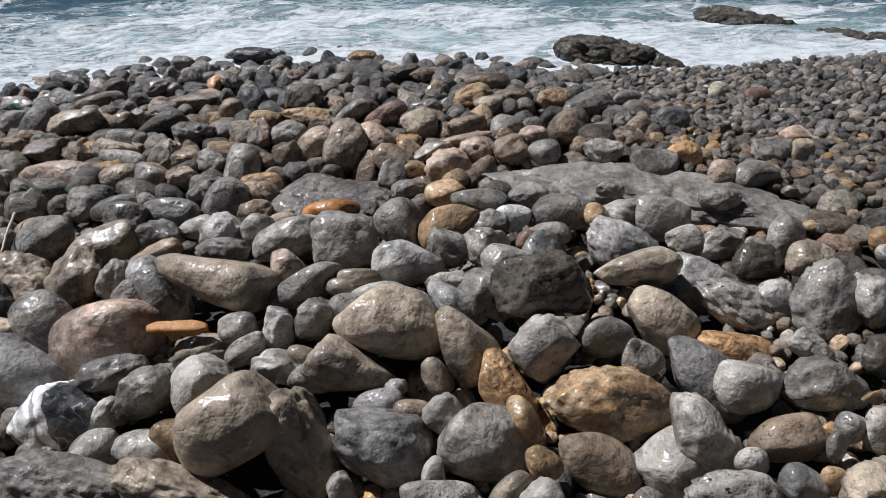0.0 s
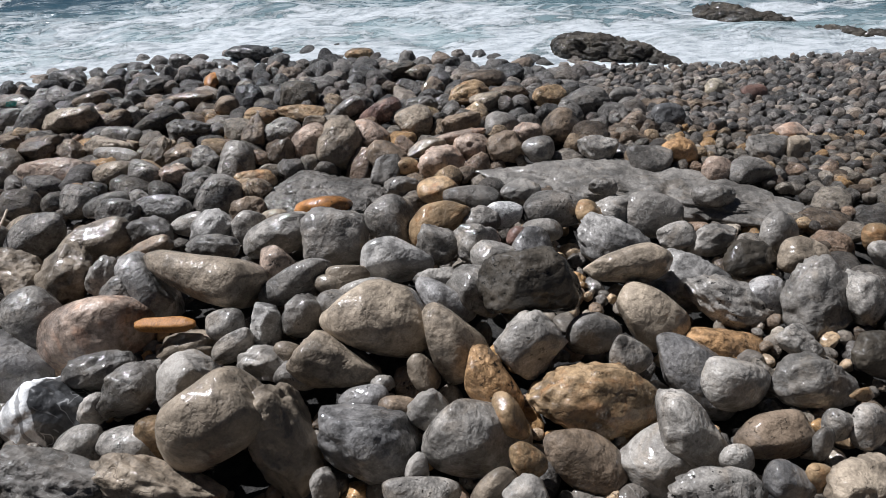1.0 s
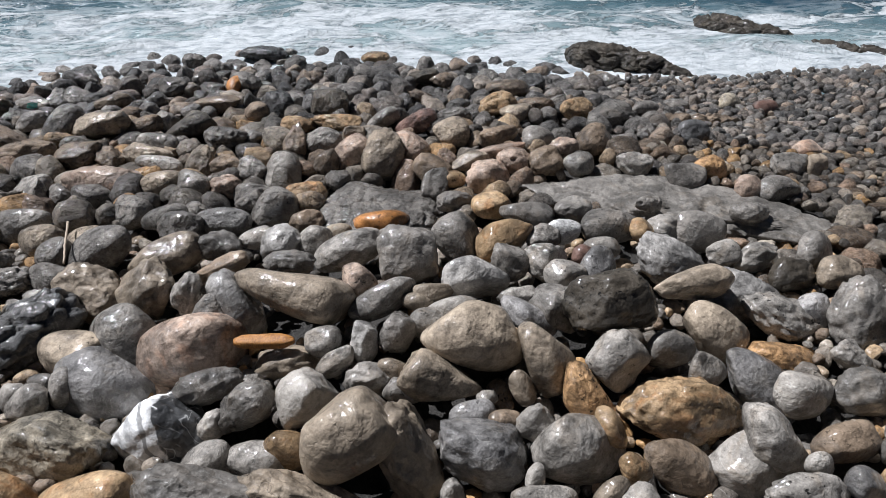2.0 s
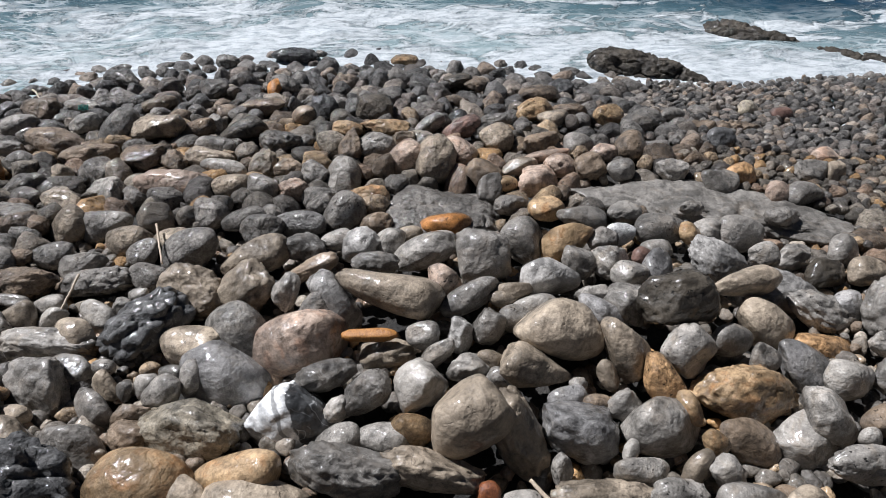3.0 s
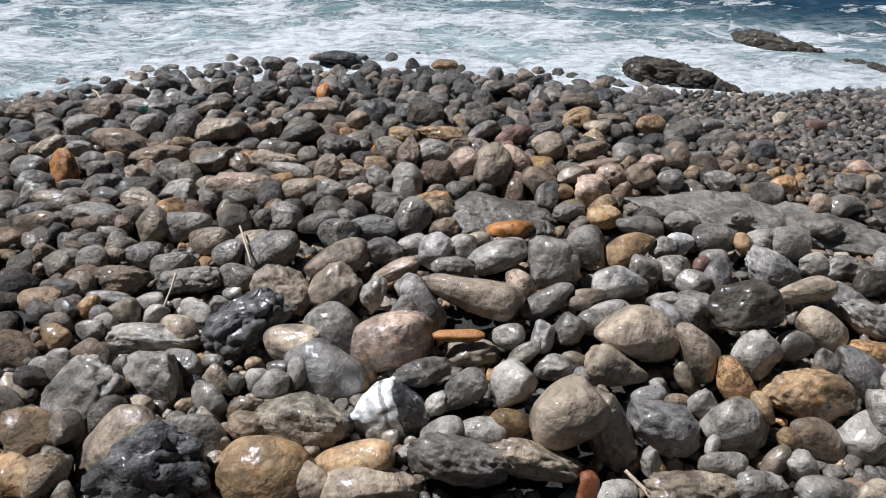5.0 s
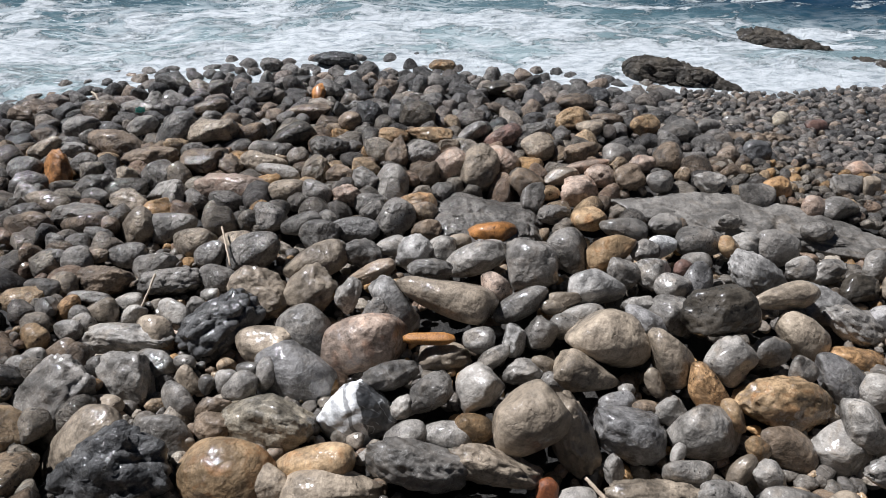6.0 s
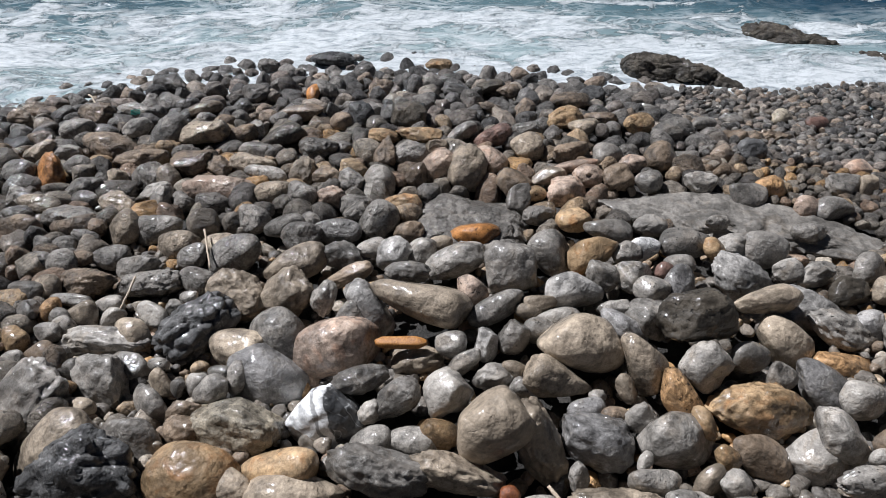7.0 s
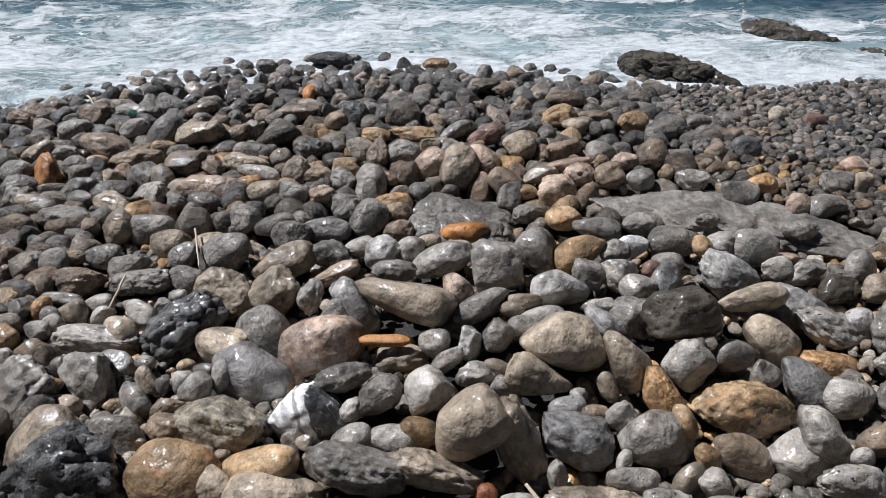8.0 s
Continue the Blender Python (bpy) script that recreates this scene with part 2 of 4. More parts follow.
def sea_material():
    """Clear green-blue water, with lace and sheets of foam that thicken towards the shore."""
    mat, tree, shader = graph("sea water with foam")
    co = tree.nodes.new("ShaderNodeTexCoord")
    vec = co.outputs["Object"]
    stretch = tree.nodes.new("ShaderNodeMapping")
    stretch.inputs["Rotation"].default_value = (0, 0, radians(-12))
    stretch.inputs["Scale"].default_value = (0.5, 1.0, 1.0)
    tree.links.new(vec, stretch.inputs["Vector"])
    flow = stretch.outputs["Vector"]
    shore = node(tree, "Attribute")
    shore.attribute_name = "shore"
    near = shore.outputs["Fac"]          # 1 at the water's edge, 0 far out
    swirl = node(tree, "TexNoise", Scale=1.3, Detail=4.0)
    tree.links.new(flow, swirl.inputs["Vector"])
    bend = tree.nodes.new("ShaderNodeVectorMath")
    bend.operation = "MULTIPLY_ADD"
    tree.links.new(swirl.outputs["Color"], bend.inputs[0])
    bend.inputs[1].default_value = (0.55, 0.55, 0.55)
    tree.links.new(flow, bend.inputs[2])
    drift = bend.outputs[0]
    sheet = noise_of(tree, drift, 1.25, 5, 0.55)
    lace = noise_of(tree, drift, 4.2, 8, 0.66, 0.8)
    fine = noise_of(tree, vec, 30, 5, 0.7)

    def cells(scale, thin):
        v = node(tree, "TexVoronoi", Scale=scale)
        v.feature = "DISTANCE_TO_EDGE"
        tree.links.new(drift, v.inputs["Vector"])
        wide = sums(tree, "ADD", v.outputs["Distance"], sums(tree, "MULTIPLY", sums(tree, "SUBTRACT", lace, 0.5), 0.28))
        return ramp(tree, wide, [(0.0, 1.0), (thin * 0.4, 0.75), (thin, 0.0)])

    web = sums(tree, "MAXIMUM", cells(2.1, 0.085), sums(tree, "MULTIPLY", cells(5.5, 0.1), 0.75))
    web = sums(tree, "MAXIMUM", web, sums(tree, "MULTIPLY", cells(11.0, 0.12), 0.6))
    web = sums(tree, "MULTIPLY", web, ramp(tree, noise_of(tree, drift, 1.9, 6, 0.65), [(0.4, 0.0), (0.58, 1.0)]))
    cover = sums(tree, "ADD", sums(tree, "MULTIPLY", sheet, 1.05), sums(tree, "MULTIPLY", lace, 0.75))
    cover = sums(tree, "ADD", cover, sums(tree, "MULTIPLY", fine, 0.2))
    cover = sums(tree, "ADD", cover, sums(tree, "MULTIPLY", ramp(tree, near, [(0.0, 0.0), (0.04, 0.05), (0.3, 0.14), (1.0, 0.27)]), 1.0))
    thick = ramp(tree, sums(tree, "SUBTRACT", cover, 0.65), [(0.478, 0.0), (0.496, 0.7), (0.54, 0.95), (0.62, 1.0)])
    foam = sums(tree, "MAXIMUM", thick, sums(tree, "MULTIPLY", web, ramp(tree, near, [(0.0, 0.02), (0.06, 0.14), (0.16, 0.55), (0.42, 1.0)])))
    water = ramp(tree, near, [(0.0, (0.008, 0.03, 0.062)), (0.05, (0.016, 0.045, 0.07)), (0.18, (0.07, 0.125, 0.145)), (0.6, (0.22, 0.29, 0.3))])
    white = ramp(tree, noise_of(tree, flow, 12, 7, 0.68, 0.4), [(0.36, (0.26, 0.295, 0.315)), (0.46, (0.43, 0.465, 0.48)), (0.58, (0.58, 0.61, 0.62))])
    tree.links.new(mixed(tree, foam, water, white), shader.inputs["Base Color"])
    tree.links.new(ramp(tree, foam, [(0.0, 0.1), (0.6, 0.75)]), shader.inputs["Roughness"])
    shader.inputs["IOR"].default_value = 1.333
    ripple = node(tree, "Bump", Strength=0.5, Distance=0.06)
    tree.links.new(noise_of(tree, flow, 5.0, 6, 0.6, 0.6), ripple.inputs["Height"])
    froth = node(tree, "Bump", Strength=0.9, Distance=0.025)
    tree.links.new(sums(tree, "MULTIPLY", sums(tree, "ADD", fine, lace), foam), froth.inputs["Height"])
    tree.links.new(ripple.outputs["Normal"], froth.inputs["Normal"])
    tree.links.new(froth.outputs["Normal"], shader.inputs["Normal"])
    return mat


# ---- the lie of the beach ----
SEA = -0.36
SHORE_X = (-4.71, -3.99, -2.97, -1.84, -0.68, 0.41, 1.41, 2.11, 2.98)
SHORE_Y = (4.64, 5.27, 5.5, 5.6, 5.38, 5.08, 4.97, 4.9, 5.06)
BUMPS = ((-1.77, 1.47, 0.026), (-0.51, 2.41, -0.083), (-2.23, 2.90, -0.017), (-0.11, 1.71, 0.082), (-0.80, 1.60, 0.049), (0.53, 1.11, 0.028), (-2.30, 1.30, -0.021), (0.06, 2.41, -0.019), (1.37, 3.41, 0.051), (-1.92, 3.67, -0.041), (1.02, 1.63, -0.081), (-3.53, 4.49, 0.055), (-1.33, 2.22, 0.023), (-1.03, 2.63, -0.041), (-1.06, 3.84, 0.024), (0.85, 2.11, 0.038), (-2.73, 3.43, 0.087), (-0.22, 1.25, -0.034), (-2.62, 2.11, -0.087), (-1.70, 4.36, -0.041), (-2.82, 4.04, -0.021), (1.34, 2.24, -0.034), (-0.93, 5.38, -0.041))


def shore_line(x):
    return np.interp(x, SHORE_X, SHORE_Y)


def beach(x, y):
    """Height of the shingle's top."""
    x, y = np.asarray(x, float), np.asarray(y, float)
    c = np.clip(x, -4.2, 2.6)
    z = 0.0329 * c + 0.0271 * y + -0.0759 + -0.0199 * c * c + -0.0153 * y * y + -0.0170 * c * y
    for bx, by, h in BUMPS:
        z = z + h * np.exp(-((x - bx) ** 2 + (y - by) ** 2) / (2 * 0.42 ** 2))
    out = shore_line(x) - y
    return np.minimum(np.maximum(z, SEA + 0.07 * out), SEA + 0.02 + 0.25 * out)


def sheet(name, xs, ys, height, mat, label, category):
    X, Y = np.meshgrid(xs, ys)
    Z = height(X, Y)
    nx, ny = len(xs), len(ys)
    k = np.arange(nx * ny).reshape(ny, nx)
    quads = np.stack([k[:-1, :-1], k[:-1, 1:], k[1:, 1:], k[1:, :-1]], -1).reshape(-1, 4)
    me = bpy.data.meshes.new(name)
    me.from_pydata(np.stack([X, Y, Z], -1).reshape(-1, 3).tolist(), [], quads.tolist())
    me.polygons.foreach_set("use_smooth", np.ones(len(quads), bool))
    me.materials.append(mat)
    return tagged(new(name, me), label, category, kind="structure"), X, Y


def spread(fine0, fine1, step, far0, far1):
    """Coordinates that are close together in the middle and widen outwards."""
    mid = np.arange(fine0, fine1, step)
    up, down = [fine1], [fine0]
    while up[-1] < far1:
        up.append(up[-1] + max(step, (up[-1] - fine1) * 0.28 + step))
    while down[-1] > far0:
        down.append(down[-1] - max(step, (fine0 - down[-1]) * 0.28 + step))
    return np.array(down[:0:-1] + mid.tolist() + up)


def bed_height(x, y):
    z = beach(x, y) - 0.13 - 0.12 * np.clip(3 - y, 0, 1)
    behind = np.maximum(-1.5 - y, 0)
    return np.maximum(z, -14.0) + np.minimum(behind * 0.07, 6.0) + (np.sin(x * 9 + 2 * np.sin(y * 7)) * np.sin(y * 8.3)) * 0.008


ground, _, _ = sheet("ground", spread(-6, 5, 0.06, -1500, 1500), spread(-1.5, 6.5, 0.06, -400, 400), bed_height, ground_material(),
                     "wet gravel bed under the shingle beach, tinted dark as gap shade", "ground")


def sea_height(x, y):
    out = y - shore_line(x)
    z = SEA + 0.0 * x
    rise = np.clip(out / 1.2, 0, 1)
    far = np.exp(-np.maximum(out - 12, 0) / 30)
    here = np.abs(x) + np.abs(y) < 40
    wave, chop = np.zeros_like(x), np.zeros_like(x)
    wave[here] = [noise.fractal(Vector((a * 0.42 + 0.2 * c, c * 0.95, 3.1)), 0.9, 2.1, 4) for a, c in zip(x[here].tolist(), y[here].tolist())]
    chop[here] = [noise.ridged_multi_fractal(Vector((a * 1.3 + 0.4 * c, c * 2.6, 7.7)), 1.0, 2.1, 4, 1.0, 2.0) for a, c in zip(x[here].tolist(), y[here].tolist())]
    wave, chop = wave * 0.09, (chop - 1.0) * 0.022
    swash = 0.02 * np.sin(3.1 * x) + 0.015 * np.sin(7.3 * x + 1)
    low = np.clip((x - 0.5 + 0.25 * np.sin(y * 4.0)) / 0.7, 0, 1) * np.clip((1.9 + out + 0.2 * np.sin(x * 5.0)) / 0.5, 0, 1)
    low = np.maximum(low, np.clip((x + 0.7 + 0.3 * np.sin(y * 5.0)) / 0.5, 0, 1) * np.clip((0.55 + out + 0.22 * np.sin(x * 6.0)) / 0.3, 0, 1))
    run = np.where(out < 0, beach(x, y) - 0.13 - 0.35 * (1 - low), -9.0)
    open_sea = z + wave * rise * far + chop * (0.3 + 0.7 * rise) * far + np.exp(-(out - 0.45) ** 2 * 14) * (0.035 + swash) - 0.09 * np.clip(-out, 0, 1)
    return np.maximum(open_sea, run)


sea, SX_, SY_ = sheet("water", spread(-9, 8, 0.05, -1600, 1600), spread(2.6, 11.0, 0.05, 2.5, 3500), sea_height, sea_material(),
                      "foaming blue-green sea water washing onto the beach", "sea")
shore = sea.data.attributes.new("shore", "FLOAT", "POINT")
shore.data.foreach_set("value", np.exp(-np.maximum(SY_ - shore_line(SX_), 0) / (1.5 - 0.28 * np.clip(SX_ - 0.6, 0, 3)) - 1.1 * np.clip((shore_line(SX_) - SY_ - 0.3) / 0.3, 0, 1)).astype(np.float32).ravel())

# ---- stones ----
BALLS = {}


def ball(level):
    if level not in BALLS:
        bm = bmesh.new()
        bmesh.ops.create_icosphere(bm, subdivisions=level, radius=1.0)
        v = np.array([p.co[:] for p in bm.verts])
        f = np.array([[p.index for p in face.verts] for face in bm.faces])
        bm.free()
        BALLS[level] = (v / np.linalg.norm(v, axis=1)[:, None], f)
    return BALLS[level]


def ripples(v, rng, freq, count):
    """Smooth random relief on the unit ball, about -1 to 1."""
    total = np.zeros(len(v))
    for _ in range(count):
        k = rng.normal(size=3) * freq
        total += np.sin(v @ k + rng.uniform(0, 6.28))
    return total / math.sqrt(count)


def soft_cut(p, n, reach, much, crisp=16.0):
    """Flattens what stands out beyond a plane, with a rounded edge."""
    d = np.clip((p @ n - reach) * crisp, -30, 30)
    return p - np.outer(np.log1p(np.exp(d)) / crisp * much, n)


def stone_shape(rng, level, form, narrow=None, sides=()):
    """A unit stone: s water-worn, r rough, f broken with flat faces, p lightly pitted, k deeply pitted."""
    v, f = ball(level)
    e = rng.uniform(2.1, 2.7)
    p = v / ((np.abs(v) ** e).sum(1) ** (1 / e))[:, None]
    cuts = {"s": 5, "p": 5, "r": 6, "f": 8, "k": 6}[form]
    for _ in range(cuts):
        n = rng.normal(size=3)
        n /= np.linalg.norm(n)
        reach = rng.uniform(*{"f": (0.62, 0.9), "r": (0.7, 0.95)}.get(form, (0.78, 0.97)))
        p = soft_cut(p, n, reach + (0.08 if sides else 0), rng.uniform(0.6, 0.92), {"f": 44, "r": 30}.get(form, 20))
    for *n, reach in sides:
        p = soft_cut(p, np.array(n), reach - 0.03, 0.95)
    if narrow:
        i, much = narrow
        for j in {0, 1, 2} - {i}:
            p[:, j] *= 1 + much * p[:, i]
    elif not sides:
        for i, j in ((0, 1), (1, 0), (0, 2)):
            p[:, j] *= 1 + rng.uniform(-0.32, 0.32) * p[:, i]
        p[:, 1] += rng.uniform(-0.16, 0.16) * p[:, 0] ** 2
    rough = {"s": 0.035, "p": 0.06, "r": 0.07, "f": 0.05, "k": 0.09}[form]
    r = 1 + rough * ripples(v, rng, 1.6, 5) + rough * 0.42 * ripples(v, rng, 4.2, 6)
    if form in "rfk":
        r += {"r": 0.014, "f": 0.01, "k": 0.03}[form] * ripples(v, rng, 8, 8)
        ridge = 1 - np.abs(ripples(v, rng, 5.0, 4))
        r += {"r": 0.012, "f": 0.012, "k": 0.04}[form] * ridge
    if level > 3:
        r += {"s": 0.0015, "p": 0.005, "r": 0.007, "f": 0.005, "k": 0.007}[form] * ripples(v, rng, 24, 10)
    if form in "pk":
        for _ in range(16):
            n = rng.normal(size=3)
            n /= np.linalg.norm(n)
            w = rng.uniform(0.08, 0.24)
            r -= (0.12 if form == "k" else 0.1) * np.exp(-((v - n) ** 2).sum(1) / (2 * w * w)) * rng.uniform(0.4, 1)
    if level > 2:
        shift = Vector(rng.uniform(-50, 50, 3))
        much = {"s": 0.018, "p": 0.07, "r": 0.1, "f": 0.06, "k": 0.06}[form]
        freq = {"s": 1.8, "p": 2.8, "k": 2.4}.get(form, 3.1)
        r += much * np.array([noise.fractal(Vector(q) * freq + shift, 0.75, 2.1, 5) for q in v.tolist()])
        if form in "kp":
            knob = np.array([noise.voronoi(Vector(q) * (2.3 if form == "k" else 2.6) + shift)[0][:2] for q in v.tolist()])
            r += {"k": 0.17, "p": 0.05}[form] * (0.4 - knob[:, 0]) - {"k": 0.1, "p": 0.03}[form] * np.exp(-((knob[:, 1] - knob[:, 0]) / 0.07) ** 2)
        if form == "k":
            r += 0.04 * np.array([noise.ridged_multi_fractal(Vector(q) * 1.7 + shift, 0.9, 2.1, 4, 1.0, 2.0) for q in v.tolist()])
    p = p * r[:, None]
    # back to the full size of the unit box
    p = p - (p.max(0) + p.min(0)) / 2
    return p / p.max(0), f


FORMS = {"s": "smooth rounded", "r": "rough", "f": "angular broken", "p": "lightly pitted", "k": "deeply pitted craggy"}
FOOTPRINTS = []
SEEDS = iter(range(1, 100000))


def cobble(look_of, at, size, turn, narrow=None, sides=()):
    rng = np.random.default_rng(next(SEEDS))
    if look_of[0] in "dg" and at[1] > 2.3 and rng.random() < 0.2:
        look_of = "b" + look_of[1]
    colour, mat = STONES[look_of[0]]
    form = look_of[1]
    if form == "s" and at[1] > 2.3 and rng.random() < 0.5:
        form = "rpf"[rng.integers(3)]
    big = size[0] > 0.24
    level = 5 if size[0] > 0.3 and at[1] < 2.2 else 4 if size[0] > 0.12 else 3
    p, f = stone_shape(rng, level, form, narrow, sides)
    me = bpy.data.meshes.new("boulder" if big else "cobble")
    me.from_pydata((p * np.array(size) * 0.535).tolist(), [], f.tolist())
    me.polygons.foreach_set("use_smooth", np.ones(len(f), bool))
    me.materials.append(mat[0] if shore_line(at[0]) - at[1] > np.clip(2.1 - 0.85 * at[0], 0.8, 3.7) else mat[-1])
    ob = new("boulder" if big else "cobble", me)
    ob.matrix_world = pose(*at, *turn)
    R = np.array(ob.matrix_world.to_3x3())
    spread_of = (R * (np.array(size) / 2) ** 2) @ R.T
    FOOTPRINTS.append((at[0], at[1], at[2] + math.sqrt(spread_of[2, 2]), np.linalg.inv(spread_of[:2, :2]), 0.5 * size[0]))
    wet = "wet" if at[1] > 2.2 or look_of[0] in "dkau" else "sun-dried" if look_of[0] in "ty" else "damp"
    tagged(ob, f"{wet} {colour} {FORMS[form]} {'boulder' if big else 'cobble'} on the shingle", "boulder" if big else "cobble", "stones of the beach")
    return ob


cobble("kk", (-2.022, 0.821, -0.214), (0.598, 0.398, 0.273), (-73, 24, 175))
cobble("os", (-1.597, 0.823, -0.223), (0.436, 0.346, 0.230), (-77, 29, 172))
cobble("ts", (-0.774, 1.633, -0.023), (0.452, 0.279, 0.178), (49, -13, 169), narrow=(0, -0.42), sides=((0.08, 0.26, 0.96, 0.82), (-0.29, -0.25, -0.92, 0.80)))
cobble("tr", (-2.592, 3.605, -0.216), (0.452, 0.283, 0.184), (-174, 13, 174), sides=((-0.25, 0.66, -0.71, 0.80), (0.25, -0.66, 0.71, 0.80)))
cobble("dr", (-2.395, 1.150, -0.191), (0.451, 0.299, 0.194), (-35, 40, -165), sides=((-0.96, -0.28, -0.06, 0.85), (0.96, 0.28, 0.06, 0.80), (-0.48, 0.85, -0.23, 0.75)))
cobble("ps", (-1.172, 1.473, -0.176), (0.434, 0.319, 0.239), (-132, 26, 175), sides=((0.00, 0.30, 0.95, 0.88), (0.70, 0.00, -0.70, 0.80)))
cobble("pf", (-2.194, 2.863, -0.250), (0.454, 0.273, 0.218), (-152, 4, 165), sides=((-0.12, 0.25, -0.96, 0.80), (0.12, -0.25, 0.96, 0.86), (0.98, -0.13, -0.14, 0.80)))
cobble("ts", (-2.152, 0.929, -0.205), (0.445, 0.289, 0.204), (-36, 45, -172))
cobble("kr", (-1.958, 5.451, -0.342), (0.437, 0.263, 0.147), (-170, 1, 175))
cobble("kk", (-1.838, 1.566, -0.179), (0.460, 0.310, 0.260), (5, 34, -164), sides=((-0.21, -0.64, 0.74, 0.85), (-0.15, 0.62, -0.77, 0.80)))
cobble("gs", (-3.290, 3.510, -0.266), (0.492, 0.234, 0.220), (46, -6, 160))
cobble("ds", (-2.876, 3.627, -0.225), (0.357, 0.318, 0.187), (-158, -34, -7))
cobble("yp", (-1.476, 1.062, -0.189), (0.399, 0.296, 0.205), (-99, 15, 167), sides=((-0.72, -0.47, -0.51, 0.85), (-0.56, 0.75, 0.36, 0.75), (0.97, -0.22, 0.11, 0.85), (0.38, -0.81, -0.45, 0.86)))
cobble("br", (-2.496, 3.169, -0.225), (0.387, 0.261, 0.188), (-179, 17, 170))
cobble("nf", (0.410, 1.488, 0.036), (0.348, 0.243, 0.204), (100, -10, -164), sides=((0.19, 0.89, 0.42, 0.90), (0.05, -0.92, -0.38, 0.75), (-0.85, 0.52, 0.04, 0.80)))
cobble("or", (0.571, 1.154, -0.136), (0.402, 0.258, 0.207), (-79, -22, -173), sides=((0.90, -0.33, -0.28, 0.80), (-0.67, -0.73, -0.14, 0.85), (0.50, 0.84, 0.21, 0.80), (-0.90, 0.33, 0.28, 0.85), (0.23, -0.90, -0.36, 0.86)))
cobble("dr", (-0.867, 0.812, -0.065), (0.344, 0.274, 0.157), (75, -5, 171), sides=((-0.16, 0.78, 0.61, 0.85), (0.02, -0.79, -0.61, 0.85)))
cobble("ts", (-0.096, 1.385, -0.029), (0.350, 0.268, 0.230), (-113, -23, -171), sides=((0.83, -0.13, -0.55, 0.80), (0.33, 0.63, 0.70, 0.72), (-0.86, -0.45, -0.22, 0.88)))
cobble("us", (-1.455, 1.351, -0.246), (0.420, 0.370, 0.262), (93, 13, 157), sides=((-0.56, -0.81, -0.17, 0.80), (-0.48, 0.71, 0.52, 0.85), (0.84, 0.54, -0.07, 0.86)))
cobble("ts", (-0.460, 0.969, -0.002), (0.307, 0.283, 0.219), (-121, 79, 167), sides=((0.64, 0.49, 0.59, 0.68), (-0.65, 0.74, -0.16, 0.82), (0.12, -0.96, -0.26, 0.85), (-0.54, -0.62, -0.57, 0.86)))
cobble("gr", (1.421, 1.604, -0.172), (0.307, 0.292, 0.162), (53, 36, 6))
cobble("gr", (-2.258, 1.507, -0.199), (0.453, 0.207, 0.145), (-120, 5, 173))
cobble("ts", (-1.200, 0.776, -0.195), (0.374, 0.251, 0.152), (-105, 17, 177))
cobble("nf", (-1.046, 3.874, -0.191), (0.305, 0.270, 0.207), (180, 2, 169), sides=((0.13, 0.70, -0.70, 0.75), (-0.98, 0.19, 0.03, 0.80), (0.98, -0.19, -0.03, 0.80)))
cobble("dr", (-2.245, 1.925, -0.216), (0.405, 0.214, 0.158), (-146, 15, 174))
cobble("gp", (-2.145, 1.268, -0.197), (0.312, 0.283, 0.167), (125, 39, 177), sides=((-0.84, -0.47, 0.25, 0.85), (-0.51, 0.86, 0.08, 0.88), (0.84, 0.47, -0.25, 0.85)))
cobble("ns", (-1.985, 3.657, -0.256), (0.348, 0.237, 0.152), (9, 17, -178))
cobble("bs", (-1.961, 4.111, -0.286), (0.384, 0.211, 0.138), (9, 9, -178))
cobble("dr", (-2.883, 3.227, -0.221), (0.389, 0.210, 0.152), (-168, 9, 172))
cobble("wf", (-1.144, 1.131, -0.222), (0.344, 0.273, 0.222), (-75, 39, -176), sides=((-0.96, -0.06, -0.27, 0.75), (0.31, -0.94, -0.16, 0.78), (0.85, 0.41, 0.33, 0.85), (-0.12, 0.97, 0.22, 0.75), (0.92, -0.35, 0.15, 0.86)))
cobble("uf", (-0.072, 0.991, -0.128), (0.331, 0.254, 0.197), (-107, -40, -171), sides=((0.52, -0.55, -0.65, 0.75), (0.83, 0.55, 0.03, 0.80), (0.11, 0.82, 0.56, 0.80), (-0.89, 0.06, 0.45, 0.85), (-0.67, -0.71, -0.22, 0.85)))
cobble("ds", (0.255, 4.249, -0.259), (0.328, 0.224, 0.131), (-165, -4, -169))
cobble("tr", (-1.708, 1.795, -0.156), (0.335, 0.241, 0.208), (100, 7, 163))
cobble("gs", (-0.632, 2.034, -0.131), (0.320, 0.245, 0.160), (41, 16, -167))
cobble("lr", (0.764, 1.926, -0.142), (0.331, 0.224, 0.176), (167, -34, -178))
cobble("tr", (-0.306, 0.972, -0.086), (0.331, 0.203, 0.164), (-125, -60, 133))
cobble("dr", (0.900, 3.623, -0.215), (0.332, 0.211, 0.171), (174, -5, -166))
cobble("ts", (-2.075, 3.182, -0.230), (0.354, 0.214, 0.140), (-149, -1, 163))
cobble("lp", (1.010, 1.737, -0.175), (0.340, 0.213, 0.176), (137, -24, -175))
cobble("tr", (-0.064, 0.742, -0.149), (0.347, 0.230, 0.145), (-101, -14, -175))
cobble("ar", (-3.456, 3.039, -0.236), (0.305, 0.242, 0.131), (48, 40, -64))
cobble("ts", (-1.477, 1.996, -0.135), (0.349, 0.212, 0.167), (26, 21, -175))
cobble("dr", (-3.041, 2.540, -0.227), (0.396, 0.182, 0.144), (-157, 8, 172))
